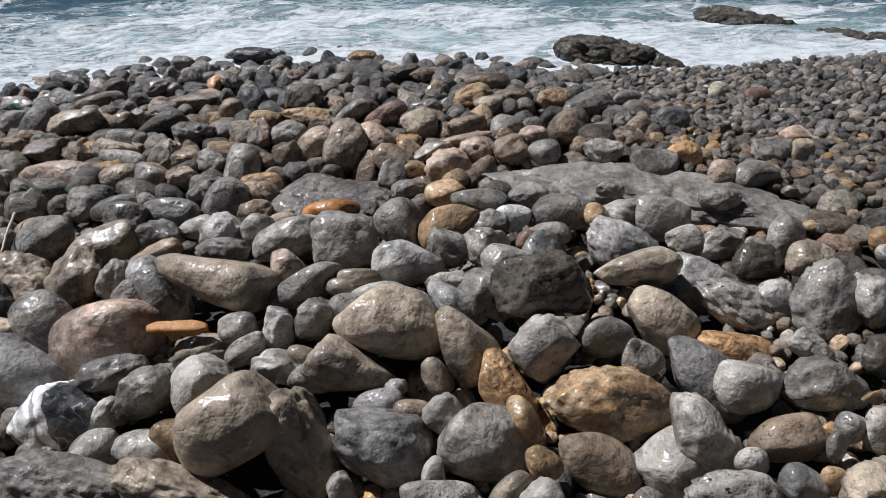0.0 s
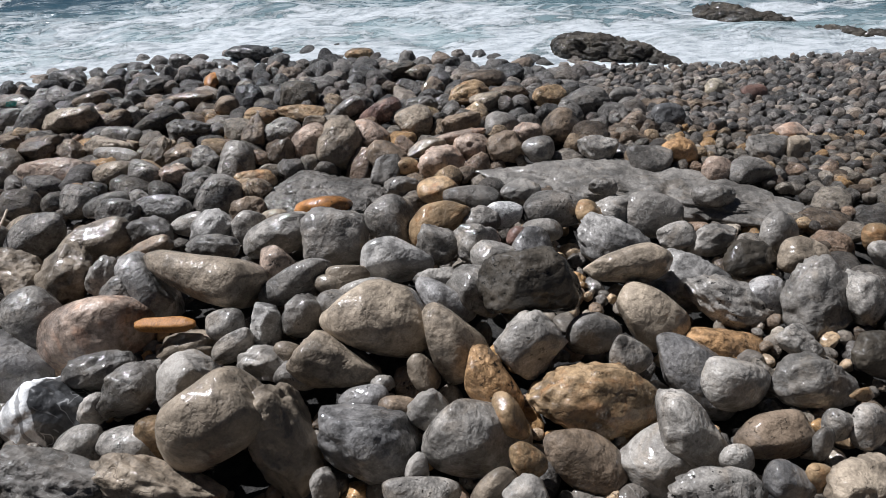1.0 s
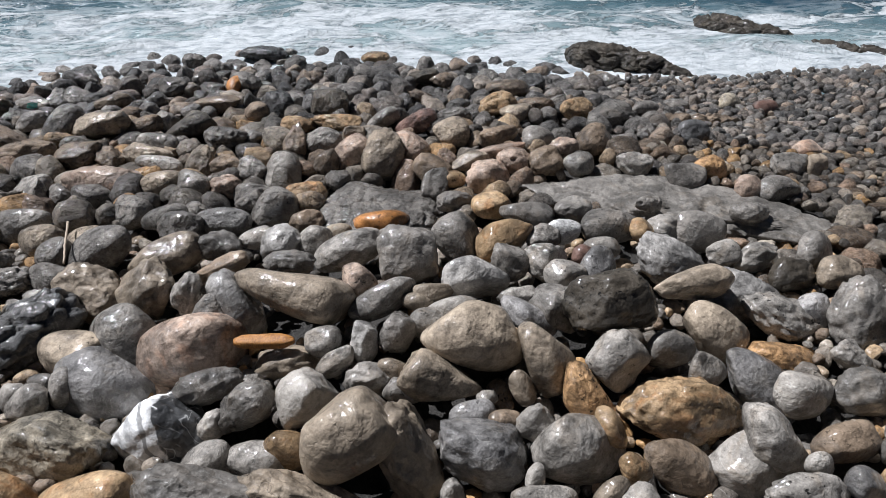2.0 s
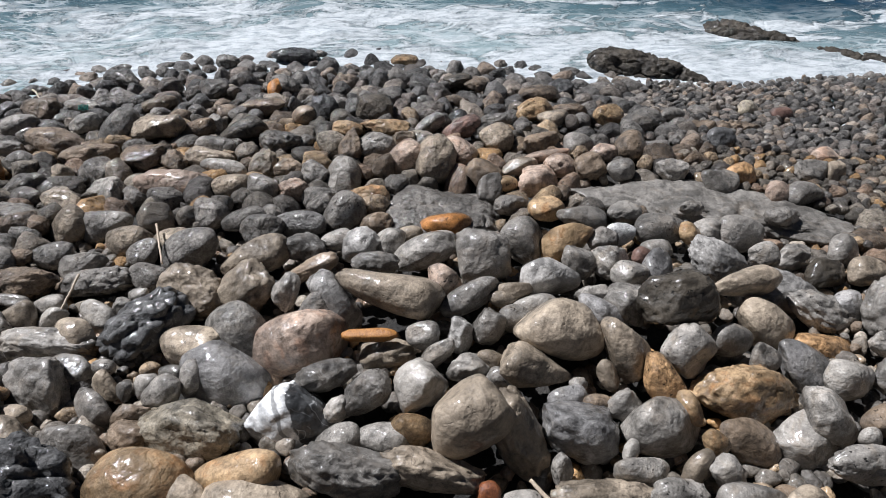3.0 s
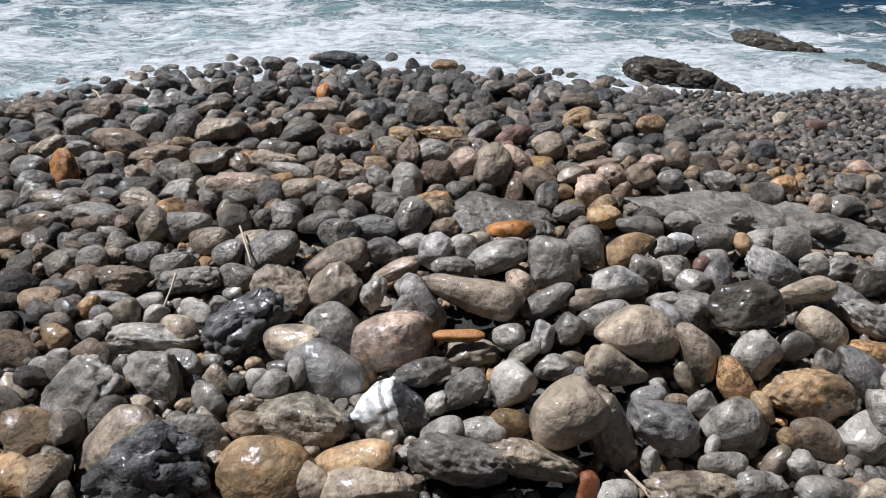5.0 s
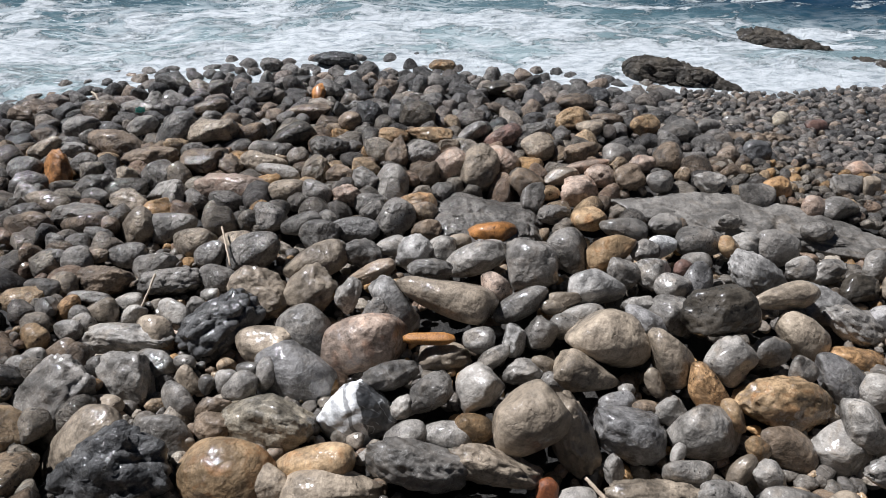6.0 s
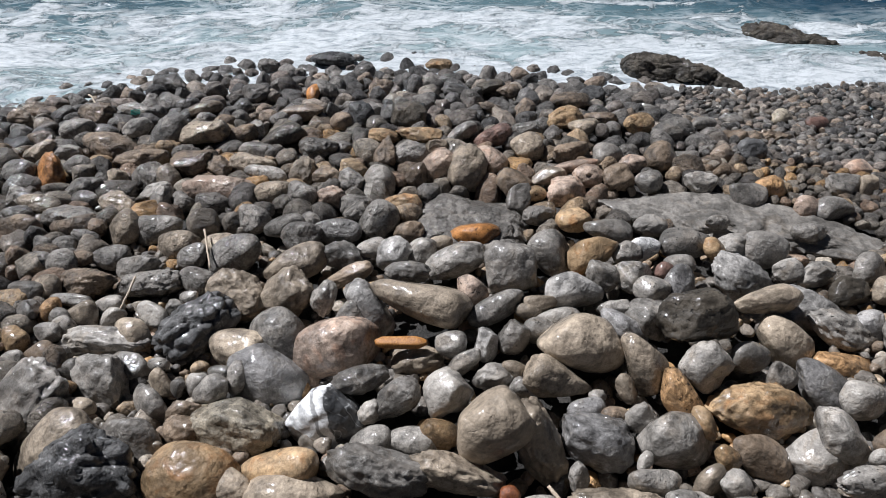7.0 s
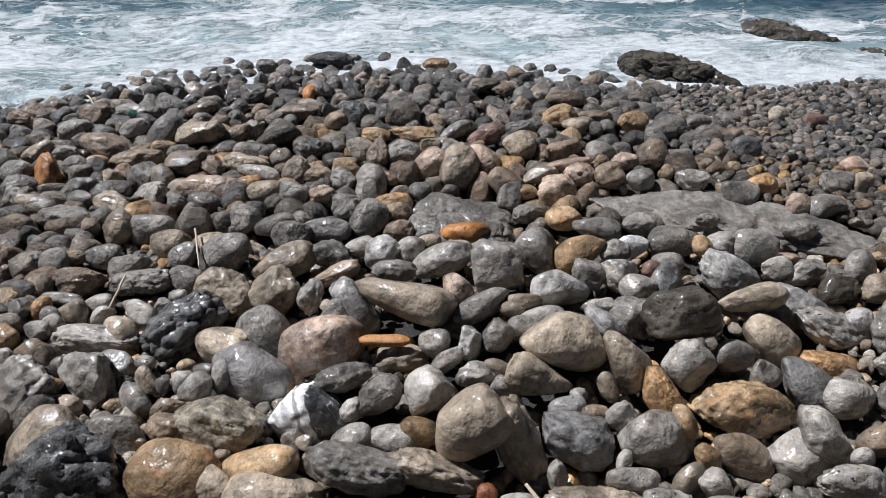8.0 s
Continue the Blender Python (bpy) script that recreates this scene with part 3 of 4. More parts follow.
cobble("dp", (-0.359, 1.934, -0.093), (0.278, 0.259, 0.239), (116, -14, -168), sides=((-0.02, 0.99, 0.15, 0.85), (-0.96, 0.11, -0.25, 0.80), (0.94, -0.27, 0.22, 0.80), (-0.25, -0.94, -0.21, 0.86)))
cobble("ps", (-0.782, 3.106, -0.207), (0.279, 0.251, 0.196), (25, 17, -148))
cobble("ds", (-3.336, 4.753, -0.306), (0.344, 0.197, 0.179), (174, -7, 153))
cobble("tr", (-0.590, 0.827, -0.075), (0.340, 0.206, 0.127), (76, -12, 174), sides=((-0.41, 0.72, 0.56, 0.68), (-0.28, -0.75, -0.60, 0.80)))
cobble("br", (-3.692, 4.051, -0.273), (0.328, 0.206, 0.156), (147, 4, 166))
cobble("ds", (-1.835, 2.133, -0.180), (0.311, 0.224, 0.182), (-20, 31, -173))
cobble("ds", (-1.862, 0.975, -0.199), (0.276, 0.261, 0.142), (110, -13, 153))
cobble("gs", (0.750, 0.983, -0.212), (0.301, 0.259, 0.150), (110, -37, -164))
cobble("gs", (-1.415, 1.506, -0.133), (0.277, 0.251, 0.190), (84, -16, -29))
cobble("ds", (-2.840, 4.199, -0.290), (0.344, 0.188, 0.114), (-172, 10, 178))
cobble("gr", (1.118, 1.616, -0.178), (0.349, 0.176, 0.149), (-5, -26, 179))
cobble("gs", (0.221, 1.014, -0.142), (0.310, 0.222, 0.176), (-98, -36, -168))
cobble("lf", (-1.024, 1.644, -0.097), (0.288, 0.231, 0.164), (-104, -40, 139), sides=((-0.00, -0.49, -0.87, 0.75), (0.00, 0.49, 0.87, 0.75)))
cobble("ts", (-1.464, 0.787, -0.191), (0.281, 0.241, 0.157), (-63, 45, -176))
cobble("os", (0.153, 3.842, -0.216), (0.285, 0.208, 0.164), (-166, 4, -154))
cobble("gs", (-2.438, 2.426, -0.235), (0.336, 0.189, 0.170), (166, 13, 173))
cobble("or", (-0.931, 3.497, -0.170), (0.340, 0.175, 0.106), (20, -4, 176))
cobble("ts", (0.745, 1.639, -0.017), (0.305, 0.163, 0.116), (63, -1, -164), (0, -0.35))
cobble("dk", (-1.667, 3.379, -0.220), (0.282, 0.209, 0.168), (-174, 5, 166))
cobble("ds", (-3.718, 3.788, -0.263), (0.317, 0.184, 0.133), (171, 12, 169))
cobble("tk", (-1.442, 1.775, -0.124), (0.268, 0.226, 0.185), (158, 50, -171))
cobble("ds", (-2.945, 2.425, -0.223), (0.348, 0.170, 0.146), (-165, 11, 171))
cobble("or", (-2.466, 0.796, -0.166), (0.288, 0.210, 0.131), (-66, 34, 169))
cobble("ts", (0.814, 1.519, -0.151), (0.287, 0.200, 0.152), (142, -36, 176), sides=((-0.20, 0.94, -0.27, 0.80), (0.61, -0.74, 0.29, 0.75)))
cobble("os", (-1.237, 0.866, -0.175), (0.302, 0.205, 0.137), (-100, 15, 177))
cobble("br", (-2.556, 1.901, -0.197), (0.341, 0.170, 0.166), (119, 12, 172))
cobble("gs", (-1.099, 2.471, -0.200), (0.254, 0.226, 0.200), (-3, 35, -166))
cobble("gs", (-1.152, 2.885, -0.209), (0.245, 0.231, 0.194), (-170, 39, -121))
cobble("ds", (-1.878, 4.593, -0.299), (0.274, 0.198, 0.165), (-157, -9, 138))
cobble("us", (0.904, 1.302, -0.196), (0.332, 0.184, 0.140), (161, -39, 164), (0, -0.15))
cobble("bs", (0.707, 3.182, -0.181), (0.253, 0.207, 0.169), (133, -8, -135))
cobble("ds", (-2.761, 3.033, -0.233), (0.266, 0.210, 0.151), (146, 21, 164))
cobble("pr", (0.026, 2.759, -0.184), (0.262, 0.206, 0.185), (-178, -9, -162))
cobble("tf", (-0.220, 1.246, -0.082), (0.269, 0.204, 0.161), (63, -26, -178), sides=((-0.47, 0.57, 0.67, 0.74), (-0.48, -0.40, -0.78, 0.85), (0.98, -0.13, 0.18, 0.80)))
cobble("ds", (0.975, 2.156, -0.149), (0.262, 0.196, 0.150), (126, -14, -162))
cobble("gs", (-3.241, 3.814, -0.270), (0.282, 0.189, 0.132), (170, 15, 167))
cobble("gs", (-3.379, 4.157, -0.280), (0.320, 0.163, 0.123), (-152, -4, 159))
cobble("tr", (-3.764, 3.390, -0.245), (0.303, 0.174, 0.118), (165, 18, 178))
cobble("ts", (-2.623, 2.416, -0.228), (0.243, 0.220, 0.132), (-153, -46, 8))
cobble("ds", (-0.968, 3.245, -0.186), (0.256, 0.203, 0.173), (176, -6, 167))
cobble("ls", (-0.086, 1.735, -0.055), (0.261, 0.204, 0.164), (-140, -22, -166))
cobble("gs", (0.439, 3.846, -0.226), (0.272, 0.179, 0.106), (-163, -5, -168))
cobble("ps", (-0.423, 3.152, -0.187), (0.241, 0.210, 0.159), (17, -20, 164))
cobble("as", (-0.522, 2.339, -0.200), (0.283, 0.181, 0.147), (33, -5, 179))
cobble("ts", (-2.789, 2.674, -0.234), (0.290, 0.177, 0.156), (102, 1, 155))
cobble("gr", (1.561, 1.590, -0.154), (0.238, 0.197, 0.108), (-147, 50, -7))
cobble("ns", (-0.391, 4.549, -0.257), (0.245, 0.195, 0.118), (-169, -2, -173))
cobble("kr", (-1.438, 3.959, -0.229), (0.236, 0.209, 0.171), (154, -28, 107))
cobble("ds", (-3.126, 2.878, -0.233), (0.296, 0.172, 0.132), (168, 16, 173))
cobble("rs", (-0.402, 3.465, -0.175), (0.273, 0.178, 0.139), (18, 14, -160))
cobble("gr", (0.381, 1.289, -0.038), (0.232, 0.207, 0.142), (113, -19, -164), sides=((-0.62, 0.78, -0.06, 0.85), (-0.79, -0.54, -0.28, 0.80), (0.79, 0.54, 0.28, 0.86), (0.62, -0.78, 0.06, 0.80)))
cobble("os", (-0.885, 5.338, -0.367), (0.256, 0.183, 0.113), (7, -0, -180))
cobble("ds", (0.560, 2.167, -0.113), (0.293, 0.162, 0.157), (-154, -7, -170))
cobble("ts", (-1.569, 1.425, -0.143), (0.255, 0.199, 0.164), (-76, 22, 167))
cobble("ts", (-0.161, 3.321, -0.180), (0.229, 0.204, 0.169), (-180, -9, -138))
cobble("ts", (-1.813, 2.790, -0.207), (0.259, 0.189, 0.145), (-168, 16, 166))
cobble("ts", (0.140, 1.307, -0.043), (0.256, 0.185, 0.150), (-1, -56, 152), sides=((0.49, -0.73, 0.47, 0.76), (-0.97, 0.01, 0.24, 0.82), (0.44, 0.64, -0.63, 0.76)))
cobble("os", (0.059, 2.045, -0.088), (0.270, 0.179, 0.149), (66, 14, -155))
cobble("ds", (-3.273, 2.424, -0.216), (0.313, 0.157, 0.144), (120, 6, 166))
cobble("ds", (-2.474, 4.514, -0.295), (0.261, 0.178, 0.134), (174, 4, 166))
cobble("ds", (-0.137, 2.086, -0.107), (0.238, 0.199, 0.175), (1, -44, 159))
cobble("ls", (-1.297, 2.331, -0.165), (0.264, 0.182, 0.139), (-145, 4, 170))
cobble("dr", (-2.590, 5.304, -0.340), (0.257, 0.174, 0.120), (179, 3, 168))
cobble("ts", (-2.610, 2.997, -0.233), (0.233, 0.197, 0.143), (52, -8, -35))
cobble("ts", (-2.227, 2.278, -0.232), (0.265, 0.177, 0.159), (146, 18, 167))
cobble("gs", (-2.085, 3.380, -0.228), (0.281, 0.161, 0.104), (-154, -1, 167))
cobble("ds", (-3.708, 3.081, -0.233), (0.284, 0.160, 0.133), (-35, 8, 163))
cobble("gr", (-1.151, 3.236, -0.188), (0.237, 0.188, 0.151), (-67, -36, 89))
cobble("ds", (-0.435, 1.623, -0.061), (0.266, 0.173, 0.114), (54, 21, -161))
cobble("cf", (1.062, 1.456, -0.241), (0.311, 0.155, 0.142), (-120, -22, -173), sides=((0.12, -0.43, -0.89, 0.80), (-0.12, 0.43, 0.89, 0.80), (0.99, 0.15, -0.03, 0.85), (-0.99, -0.15, 0.03, 0.85)))
cobble("dr", (-1.496, 2.262, -0.158), (0.230, 0.197, 0.169), (117, -1, 150))
cobble("gs", (-1.922, 3.021, -0.213), (0.296, 0.149, 0.113), (31, -6, 168))
cobble("gr", (-2.373, 2.048, -0.205), (0.281, 0.159, 0.137), (-171, 20, 174))
cobble("ds", (0.199, 2.293, -0.124), (0.260, 0.163, 0.126), (-156, -15, -178))
cobble("gf", (0.797, 1.003, -0.090), (0.270, 0.158, 0.119), (-19, -45, 172), sides=((-0.40, -0.76, 0.52, 0.72), (0.90, 0.27, -0.34, 0.78), (-0.81, 0.56, -0.16, 0.85)))
cobble("gr", (1.746, 2.885, -0.218), (0.247, 0.154, 0.126), (139, -11, -158))
cobble("ts", (-3.293, 2.663, -0.223), (0.305, 0.141, 0.134), (69, 1, 164))
cobble("gf", (-0.647, 1.159, -0.064), (0.227, 0.186, 0.159), (123, -64, 8), sides=((0.88, -0.48, -0.03, 0.75), (-0.74, 0.62, -0.26, 0.80), (-0.69, -0.14, 0.71, 0.80)))
cobble("gr", (1.204, 1.211, -0.125), (0.261, 0.156, 0.124), (110, -20, -173))
cobble("gs", (-2.613, 2.836, -0.242), (0.256, 0.166, 0.133), (168, 17, 171))
cobble("ds", (1.089, 2.685, -0.166), (0.234, 0.166, 0.137), (136, -11, -157))
cobble("ps", (0.107, 3.037, -0.166), (0.300, 0.134, 0.079), (29, 6, -170))
cobble("df", (-0.280, 2.885, -0.198), (0.221, 0.181, 0.149), (13, -31, 154))
cobble("os", (-0.974, 2.675, -0.218), (0.235, 0.172, 0.137), (-153, -1, 173))
cobble("os", (0.696, 3.761, -0.224), (0.224, 0.166, 0.134), (166, -6, -158))
cobble("bs", (0.113, 3.254, -0.175), (0.230, 0.165, 0.136), (32, 8, -148))
cobble("gs", (-3.452, 2.722, -0.220), (0.228, 0.175, 0.109), (129, 8, 163))
cobble("ts", (-1.974, 2.227, -0.214), (0.225, 0.179, 0.141), (152, 34, 175))
cobble("ts", (-1.684, 3.039, -0.203), (0.211, 0.186, 0.140), (164, -45, 66))
cobble("ts", (0.284, 3.662, -0.202), (0.223, 0.166, 0.118), (-169, -7, -162))
cobble("tr", (1.144, 0.850, -0.088), (0.222, 0.171, 0.103), (114, -33, -173))
cobble("kr", (0.462, 4.394, -0.282), (0.210, 0.171, 0.133), (167, -4, -154))
cobble("os", (-1.192, 3.503, -0.181), (0.234, 0.163, 0.100), (22, -3, 169))
cobble("gr", (0.235, 1.571, -0.060), (0.230, 0.170, 0.162), (120, -33, -163))
cobble("gs", (-1.618, 2.384, -0.171), (0.241, 0.163, 0.127), (-158, 15, 174))
cobble("ds", (0.352, 3.211, -0.174), (0.216, 0.170, 0.145), (167, -8, -155))
cobble("ds", (-1.849, 2.477, -0.198), (0.213, 0.180, 0.148), (130, 12, 156))
cobble("ds", (-0.633, 3.518, -0.170), (0.236, 0.156, 0.110), (24, 20, -155))
cobble("ds", (0.371, 2.902, -0.160), (0.216, 0.167, 0.147), (-24, -8, -159))
cobble("lr", (-0.955, 2.070, -0.132), (0.206, 0.186, 0.169), (7, 50, -149))
cobble("dr", (-1.016, 1.244, -0.116), (0.256, 0.154, 0.111), (-120, 15, -176))
cobble("ts", (-2.695, 1.195, -0.165), (0.242, 0.159, 0.114), (-69, 22, 165))
cobble("tr", (-0.583, 3.041, -0.200), (0.322, 0.276, 0.251), (67, 22, -107))
cobble("ds", (1.552, 2.609, -0.195), (0.242, 0.137, 0.126), (147, -12, -160))
cobble("df", (-0.259, 2.708, -0.207), (0.208, 0.173, 0.142), (-95, -37, 75))
cobble("ts", (-0.064, 2.934, -0.179), (0.226, 0.157, 0.113), (27, 2, -164))
cobble("bs", (0.514, 0.970, -0.163), (0.267, 0.150, 0.137), (142, -41, 171))
cobble("gr", (0.859, 2.818, -0.159), (0.219, 0.154, 0.138), (153, -13, -152))
cobble("dr", (-1.225, 2.072, -0.127), (0.219, 0.167, 0.148), (-146, 14, 169))
cobble("gr", (0.818, 2.173, -0.133), (0.237, 0.144, 0.139), (-152, -15, -160))
cobble("nr", (1.290, 1.879, -0.177), (0.237, 0.140, 0.118), (117, -13, -165))
cobble("us", (0.428, 1.803, -0.080), (0.201, 0.174, 0.114), (58, -50, 74))
cobble("cs", (1.261, 2.793, -0.177), (0.213, 0.150, 0.122), (136, -11, -156))
cobble("ds", (-3.329, 3.173, -0.238), (0.227, 0.153, 0.117), (137, 7, 162))
cobble("gs", (1.466, 2.048, -0.178), (0.190, 0.169, 0.096), (124, -21, -158))
cobble("ts", (-2.140, 1.536, -0.190), (0.205, 0.176, 0.113), (108, 4, 153))
cobble("ks", (1.335, 3.279, -0.186), (0.198, 0.159, 0.113), (134, -5, -154))
cobble("ps", (0.192, 2.919, -0.165), (0.208, 0.160, 0.136), (-173, -9, -159))
cobble("ds", (-2.290, 3.112, -0.219), (0.210, 0.165, 0.138), (-40, 10, 149))
cobble("tr", (-0.787, 1.416, -0.192), (0.242, 0.165, 0.126), (66, 7, -179))
cobble("gs", (-3.876, 3.605, -0.251), (0.243, 0.138, 0.114), (156, 7, 162))
cobble("gs", (-0.769, 0.976, -0.143), (0.200, 0.180, 0.121), (79, -3, 173))
cobble("gr", (-1.338, 2.901, -0.196), (0.203, 0.166, 0.152), (-68, -23, 127))
cobble("gr", (1.185, 2.003, -0.170), (0.225, 0.137, 0.108), (90, -3, -156))
cobble("ds", (-0.154, 3.591, -0.181), (0.222, 0.141, 0.101), (-168, -2, -175))
cobble("ds", (-1.264, 2.623, -0.191), (0.209, 0.157, 0.129), (-156, 6, 169))
cobble("dr", (-0.836, 1.136, -0.085), (0.210, 0.157, 0.128), (57, 47, -168))
cobble("gs", (-2.790, 2.058, -0.188), (0.204, 0.159, 0.104), (126, 12, 166))
cobble("cs", (0.263, 1.176, -0.090), (0.231, 0.145, 0.122), (165, -48, 155), sides=((-0.10, 0.88, -0.46, 0.70), (0.88, -0.36, 0.31, 0.80), (-0.88, -0.45, 0.10, 0.86)))
cobble("ds", (-2.537, 2.119, -0.198), (0.238, 0.138, 0.122), (134, 12, 171))
cobble("pk", (-1.431, 2.703, -0.188), (0.206, 0.158, 0.142), (-175, 8, 164))
cobble("bs", (1.011, 1.004, -0.094), (0.221, 0.141, 0.096), (81, -14, -166))
cobble("ys", (1.892, 4.049, -0.316), (0.200, 0.137, 0.106), (-34, -7, -152))
cobble("gs", (-3.543, 3.388, -0.244), (0.248, 0.127, 0.106), (179, 6, 167))
cobble("gs", (0.965, 1.183, -0.111), (0.209, 0.148, 0.103), (114, -25, -167))
cobble("ts", (1.484, 1.885, -0.169), (0.212, 0.138, 0.111), (123, -13, -164))
cobble("gf", (0.386, 0.701, -0.093), (0.232, 0.142, 0.094), (-80, -12, -177))
cobble("gr", (0.801, 0.824, -0.076), (0.238, 0.131, 0.092), (-81, -16, -176))
cobble("gs", (-4.338, 4.043, -0.268), (0.234, 0.130, 0.101), (152, 5, 166))
cobble("ds", (-1.608, 2.725, -0.190), (0.202, 0.155, 0.148), (132, -1, 151))
cobble("gs", (-1.574, 3.857, -0.235), (0.191, 0.157, 0.123), (-180, 5, 160))
cobble("gr", (-0.864, 1.902, -0.095), (0.214, 0.146, 0.111), (45, -2, 175))
cobble("br", (-1.152, 1.888, -0.099), (0.247, 0.126, 0.089), (35, 21, -167))
cobble("ds", (-1.876, 1.157, -0.184), (0.186, 0.169, 0.087), (104, -37, 135))
cobble("ts", (1.908, 2.895, -0.233), (0.172, 0.152, 0.083), (122, 12, -136))
cobble("df", (-0.369, 1.454, -0.074), (0.182, 0.169, 0.137), (-57, -78, 16), sides=((0.82, 0.57, 0.05, 0.80), (0.29, -0.46, 0.84, 0.75), (-0.29, 0.46, -0.84, 0.80), (-0.82, -0.57, -0.05, 0.80)))
cobble("gs", (-2.092, 1.664, -0.196), (0.188, 0.159, 0.102), (100, -1, 145))
cobble("gs", (1.176, 3.775, -0.235), (0.200, 0.129, 0.101), (180, -7, -161))
cobble("nr", (1.446, 1.325, -0.127), (0.190, 0.140, 0.089), (115, -14, -165))
cobble("gr", (0.221, 1.845, -0.063), (0.188, 0.151, 0.136), (112, -29, -146))
cobble("as", (-1.957, 4.494, -0.292), (0.174, 0.156, 0.106), (143, -25, 78))
cobble("br", (-0.249, 4.418, -0.243), (0.192, 0.138, 0.102), (176, -2, -174))
cobble("gf", (-2.232, 3.722, -0.240), (0.177, 0.156, 0.109), (150, -40, 93))
cobble("ds", (-1.966, 1.918, -0.188), (0.198, 0.144, 0.120), (105, 8, 159))
cobble("ps", (2.012, 3.191, -0.276), (0.209, 0.116, 0.100), (-24, -10, -160))
cobble("gf", (-2.530, 2.719, -0.233), (0.171, 0.162, 0.102), (-141, -36, -6))
cobble("ds", (-3.036, 2.726, -0.225), (0.218, 0.126, 0.114), (-26, 11, 161))
cobble("os", (0.027, 2.437, -0.156), (0.195, 0.138, 0.130), (-5, -7, -169))
cobble("ds", (-0.153, 2.514, -0.186), (0.189, 0.142, 0.116), (-153, -7, -169))
cobble("ds", (1.471, 3.937, -0.295), (0.194, 0.123, 0.096), (178, -8, -158))
cobble("ds", (-2.084, 2.133, -0.210), (0.190, 0.143, 0.115), (145, 28, 174))
cobble("gs", (0.414, 2.320, -0.116), (0.190, 0.136, 0.130), (-13, -15, -157))
cobble("dr", (-1.093, 1.557, -0.090), (0.170, 0.162, 0.132), (-120, -40, -1))
cobble("us", (0.111, 1.496, -0.047), (0.224, 0.118, 0.099), (29, -32, 164))
cobble("us", (1.249, 1.644, -0.166), (0.172, 0.143, 0.085), (56, 22, 13))
cobble("dr", (-1.240, 2.522, -0.183), (0.182, 0.145, 0.110), (17, 28, -171))
cobble("gs", (-2.089, 1.020, -0.178), (0.200, 0.136, 0.094), (-78, 19, 169))
cobble("gs", (-0.919, 0.972, -0.144), (0.194, 0.143, 0.131), (80, 62, -175))
cobble("bf", (-0.923, 2.985, -0.198), (0.165, 0.155, 0.131), (166, -37, 100))
cobble("rs", (2.091, 3.904, -0.309), (0.190, 0.116, 0.089), (-32, -6, -163))
cobble("dr", (0.072, 1.827, -0.052), (0.173, 0.148, 0.133), (115, -24, -156))
cobble("ps", (1.398, 2.605, -0.180), (0.178, 0.130, 0.095), (130, -10, -161))
cobble("bs", (-2.483, 1.401, -0.172), (0.201, 0.129, 0.099), (112, 19, 167))
cobble("gs", (-2.056, 1.348, -0.185), (0.193, 0.134, 0.098), (96, 10, 163))
cobble("gs", (-0.810, 2.115, -0.141), (0.164, 0.154, 0.148), (-146, 22, 150))
cobble("gr", (1.299, 2.343, -0.170), (0.207, 0.110, 0.103), (-159, -12, -163))
cobble("gf", (1.043, 2.000, -0.154), (0.182, 0.128, 0.101), (123, -15, -163))
cobble("ts", (-2.739, 1.849, -0.179), (0.179, 0.140, 0.092), (123, 18, 163))
cobble("dr", (-2.387, 2.722, -0.236), (0.179, 0.137, 0.110), (133, 11, 158))
cobble("br", (-1.493, 2.963, -0.192), (0.179, 0.136, 0.119), (175, 6, 167))
cobble("ds", (-2.789, 2.313, -0.214), (0.205, 0.120, 0.099), (96, -1, 158))
cobble("br", (-1.689, 1.033, -0.173), (0.190, 0.134, 0.109), (-72, 37, 173))
cobble("ds", (0.591, 1.375, -0.084), (0.177, 0.134, 0.096), (104, -6, -161))
cobble("os", (-2.672, 1.483, -0.169), (0.182, 0.136, 0.087), (121, 26, 163))
cobble("gr", (0.173, 0.739, -0.107), (0.191, 0.132, 0.090), (-84, -20, -174))
cobble("ts", (-2.444, 1.668, -0.181), (0.184, 0.133, 0.099), (119, 19, 164))
cobble("ts", (-0.804, 3.329, -0.172), (0.165, 0.142, 0.098), (-163, 1, 177))
cobble("ds", (-2.809, 1.815, -0.175), (0.208, 0.116, 0.097), (117, 11, 169))
cobble("gs", (0.544, 2.829, -0.149), (0.170, 0.133, 0.110), (142, -8, -160))
cobble("ps", (0.492, 3.077, -0.161), (0.181, 0.123, 0.105), (-19, -5, -168))
cobble("gs", (0.079, 0.830, -0.112), (0.191, 0.129, 0.080), (-103, -13, -173))
cobble("df", (-2.723, 1.655, -0.172), (0.184, 0.129, 0.082), (-29, 38, -173))
cobble("ks", (-1.129, 5.661, -0.390), (0.176, 0.124, 0.083), (179, 0, 178))
cobble("os", (-0.669, 0.998, -0.111), (0.160, 0.149, 0.114), (108, -75, -19))
cobble("gs", (-0.164, 1.552, -0.046), (0.190, 0.123, 0.082), (53, 1, -170))
cobble("gs", (-0.908, 2.359, -0.189), (0.173, 0.131, 0.114), (26, 11, -178))
cobble("ts", (0.555, 0.695, -0.082), (0.187, 0.122, 0.082), (104, -25, -173))
cobble("gs", (-1.626, 1.211, -0.154), (0.186, 0.125, 0.112), (146, 46, 176))
cobble("gs", (-1.071, 2.138, -0.134), (0.182, 0.123, 0.114), (-148, 8, 178))
cobble("gr", (-1.245, 1.715, -0.094), (0.173, 0.131, 0.109), (13, 54, -132))
cobble("ds", (-2.618, 1.298, -0.163), (0.178, 0.125, 0.089), (114, 24, 163))
cobble("gr", (-0.453, 1.261, -0.095), (0.168, 0.135, 0.107), (-99, -5, -177))
cobble("ts", (-2.973, 3.007, -0.235), (0.173, 0.124, 0.097), (135, 10, 156))
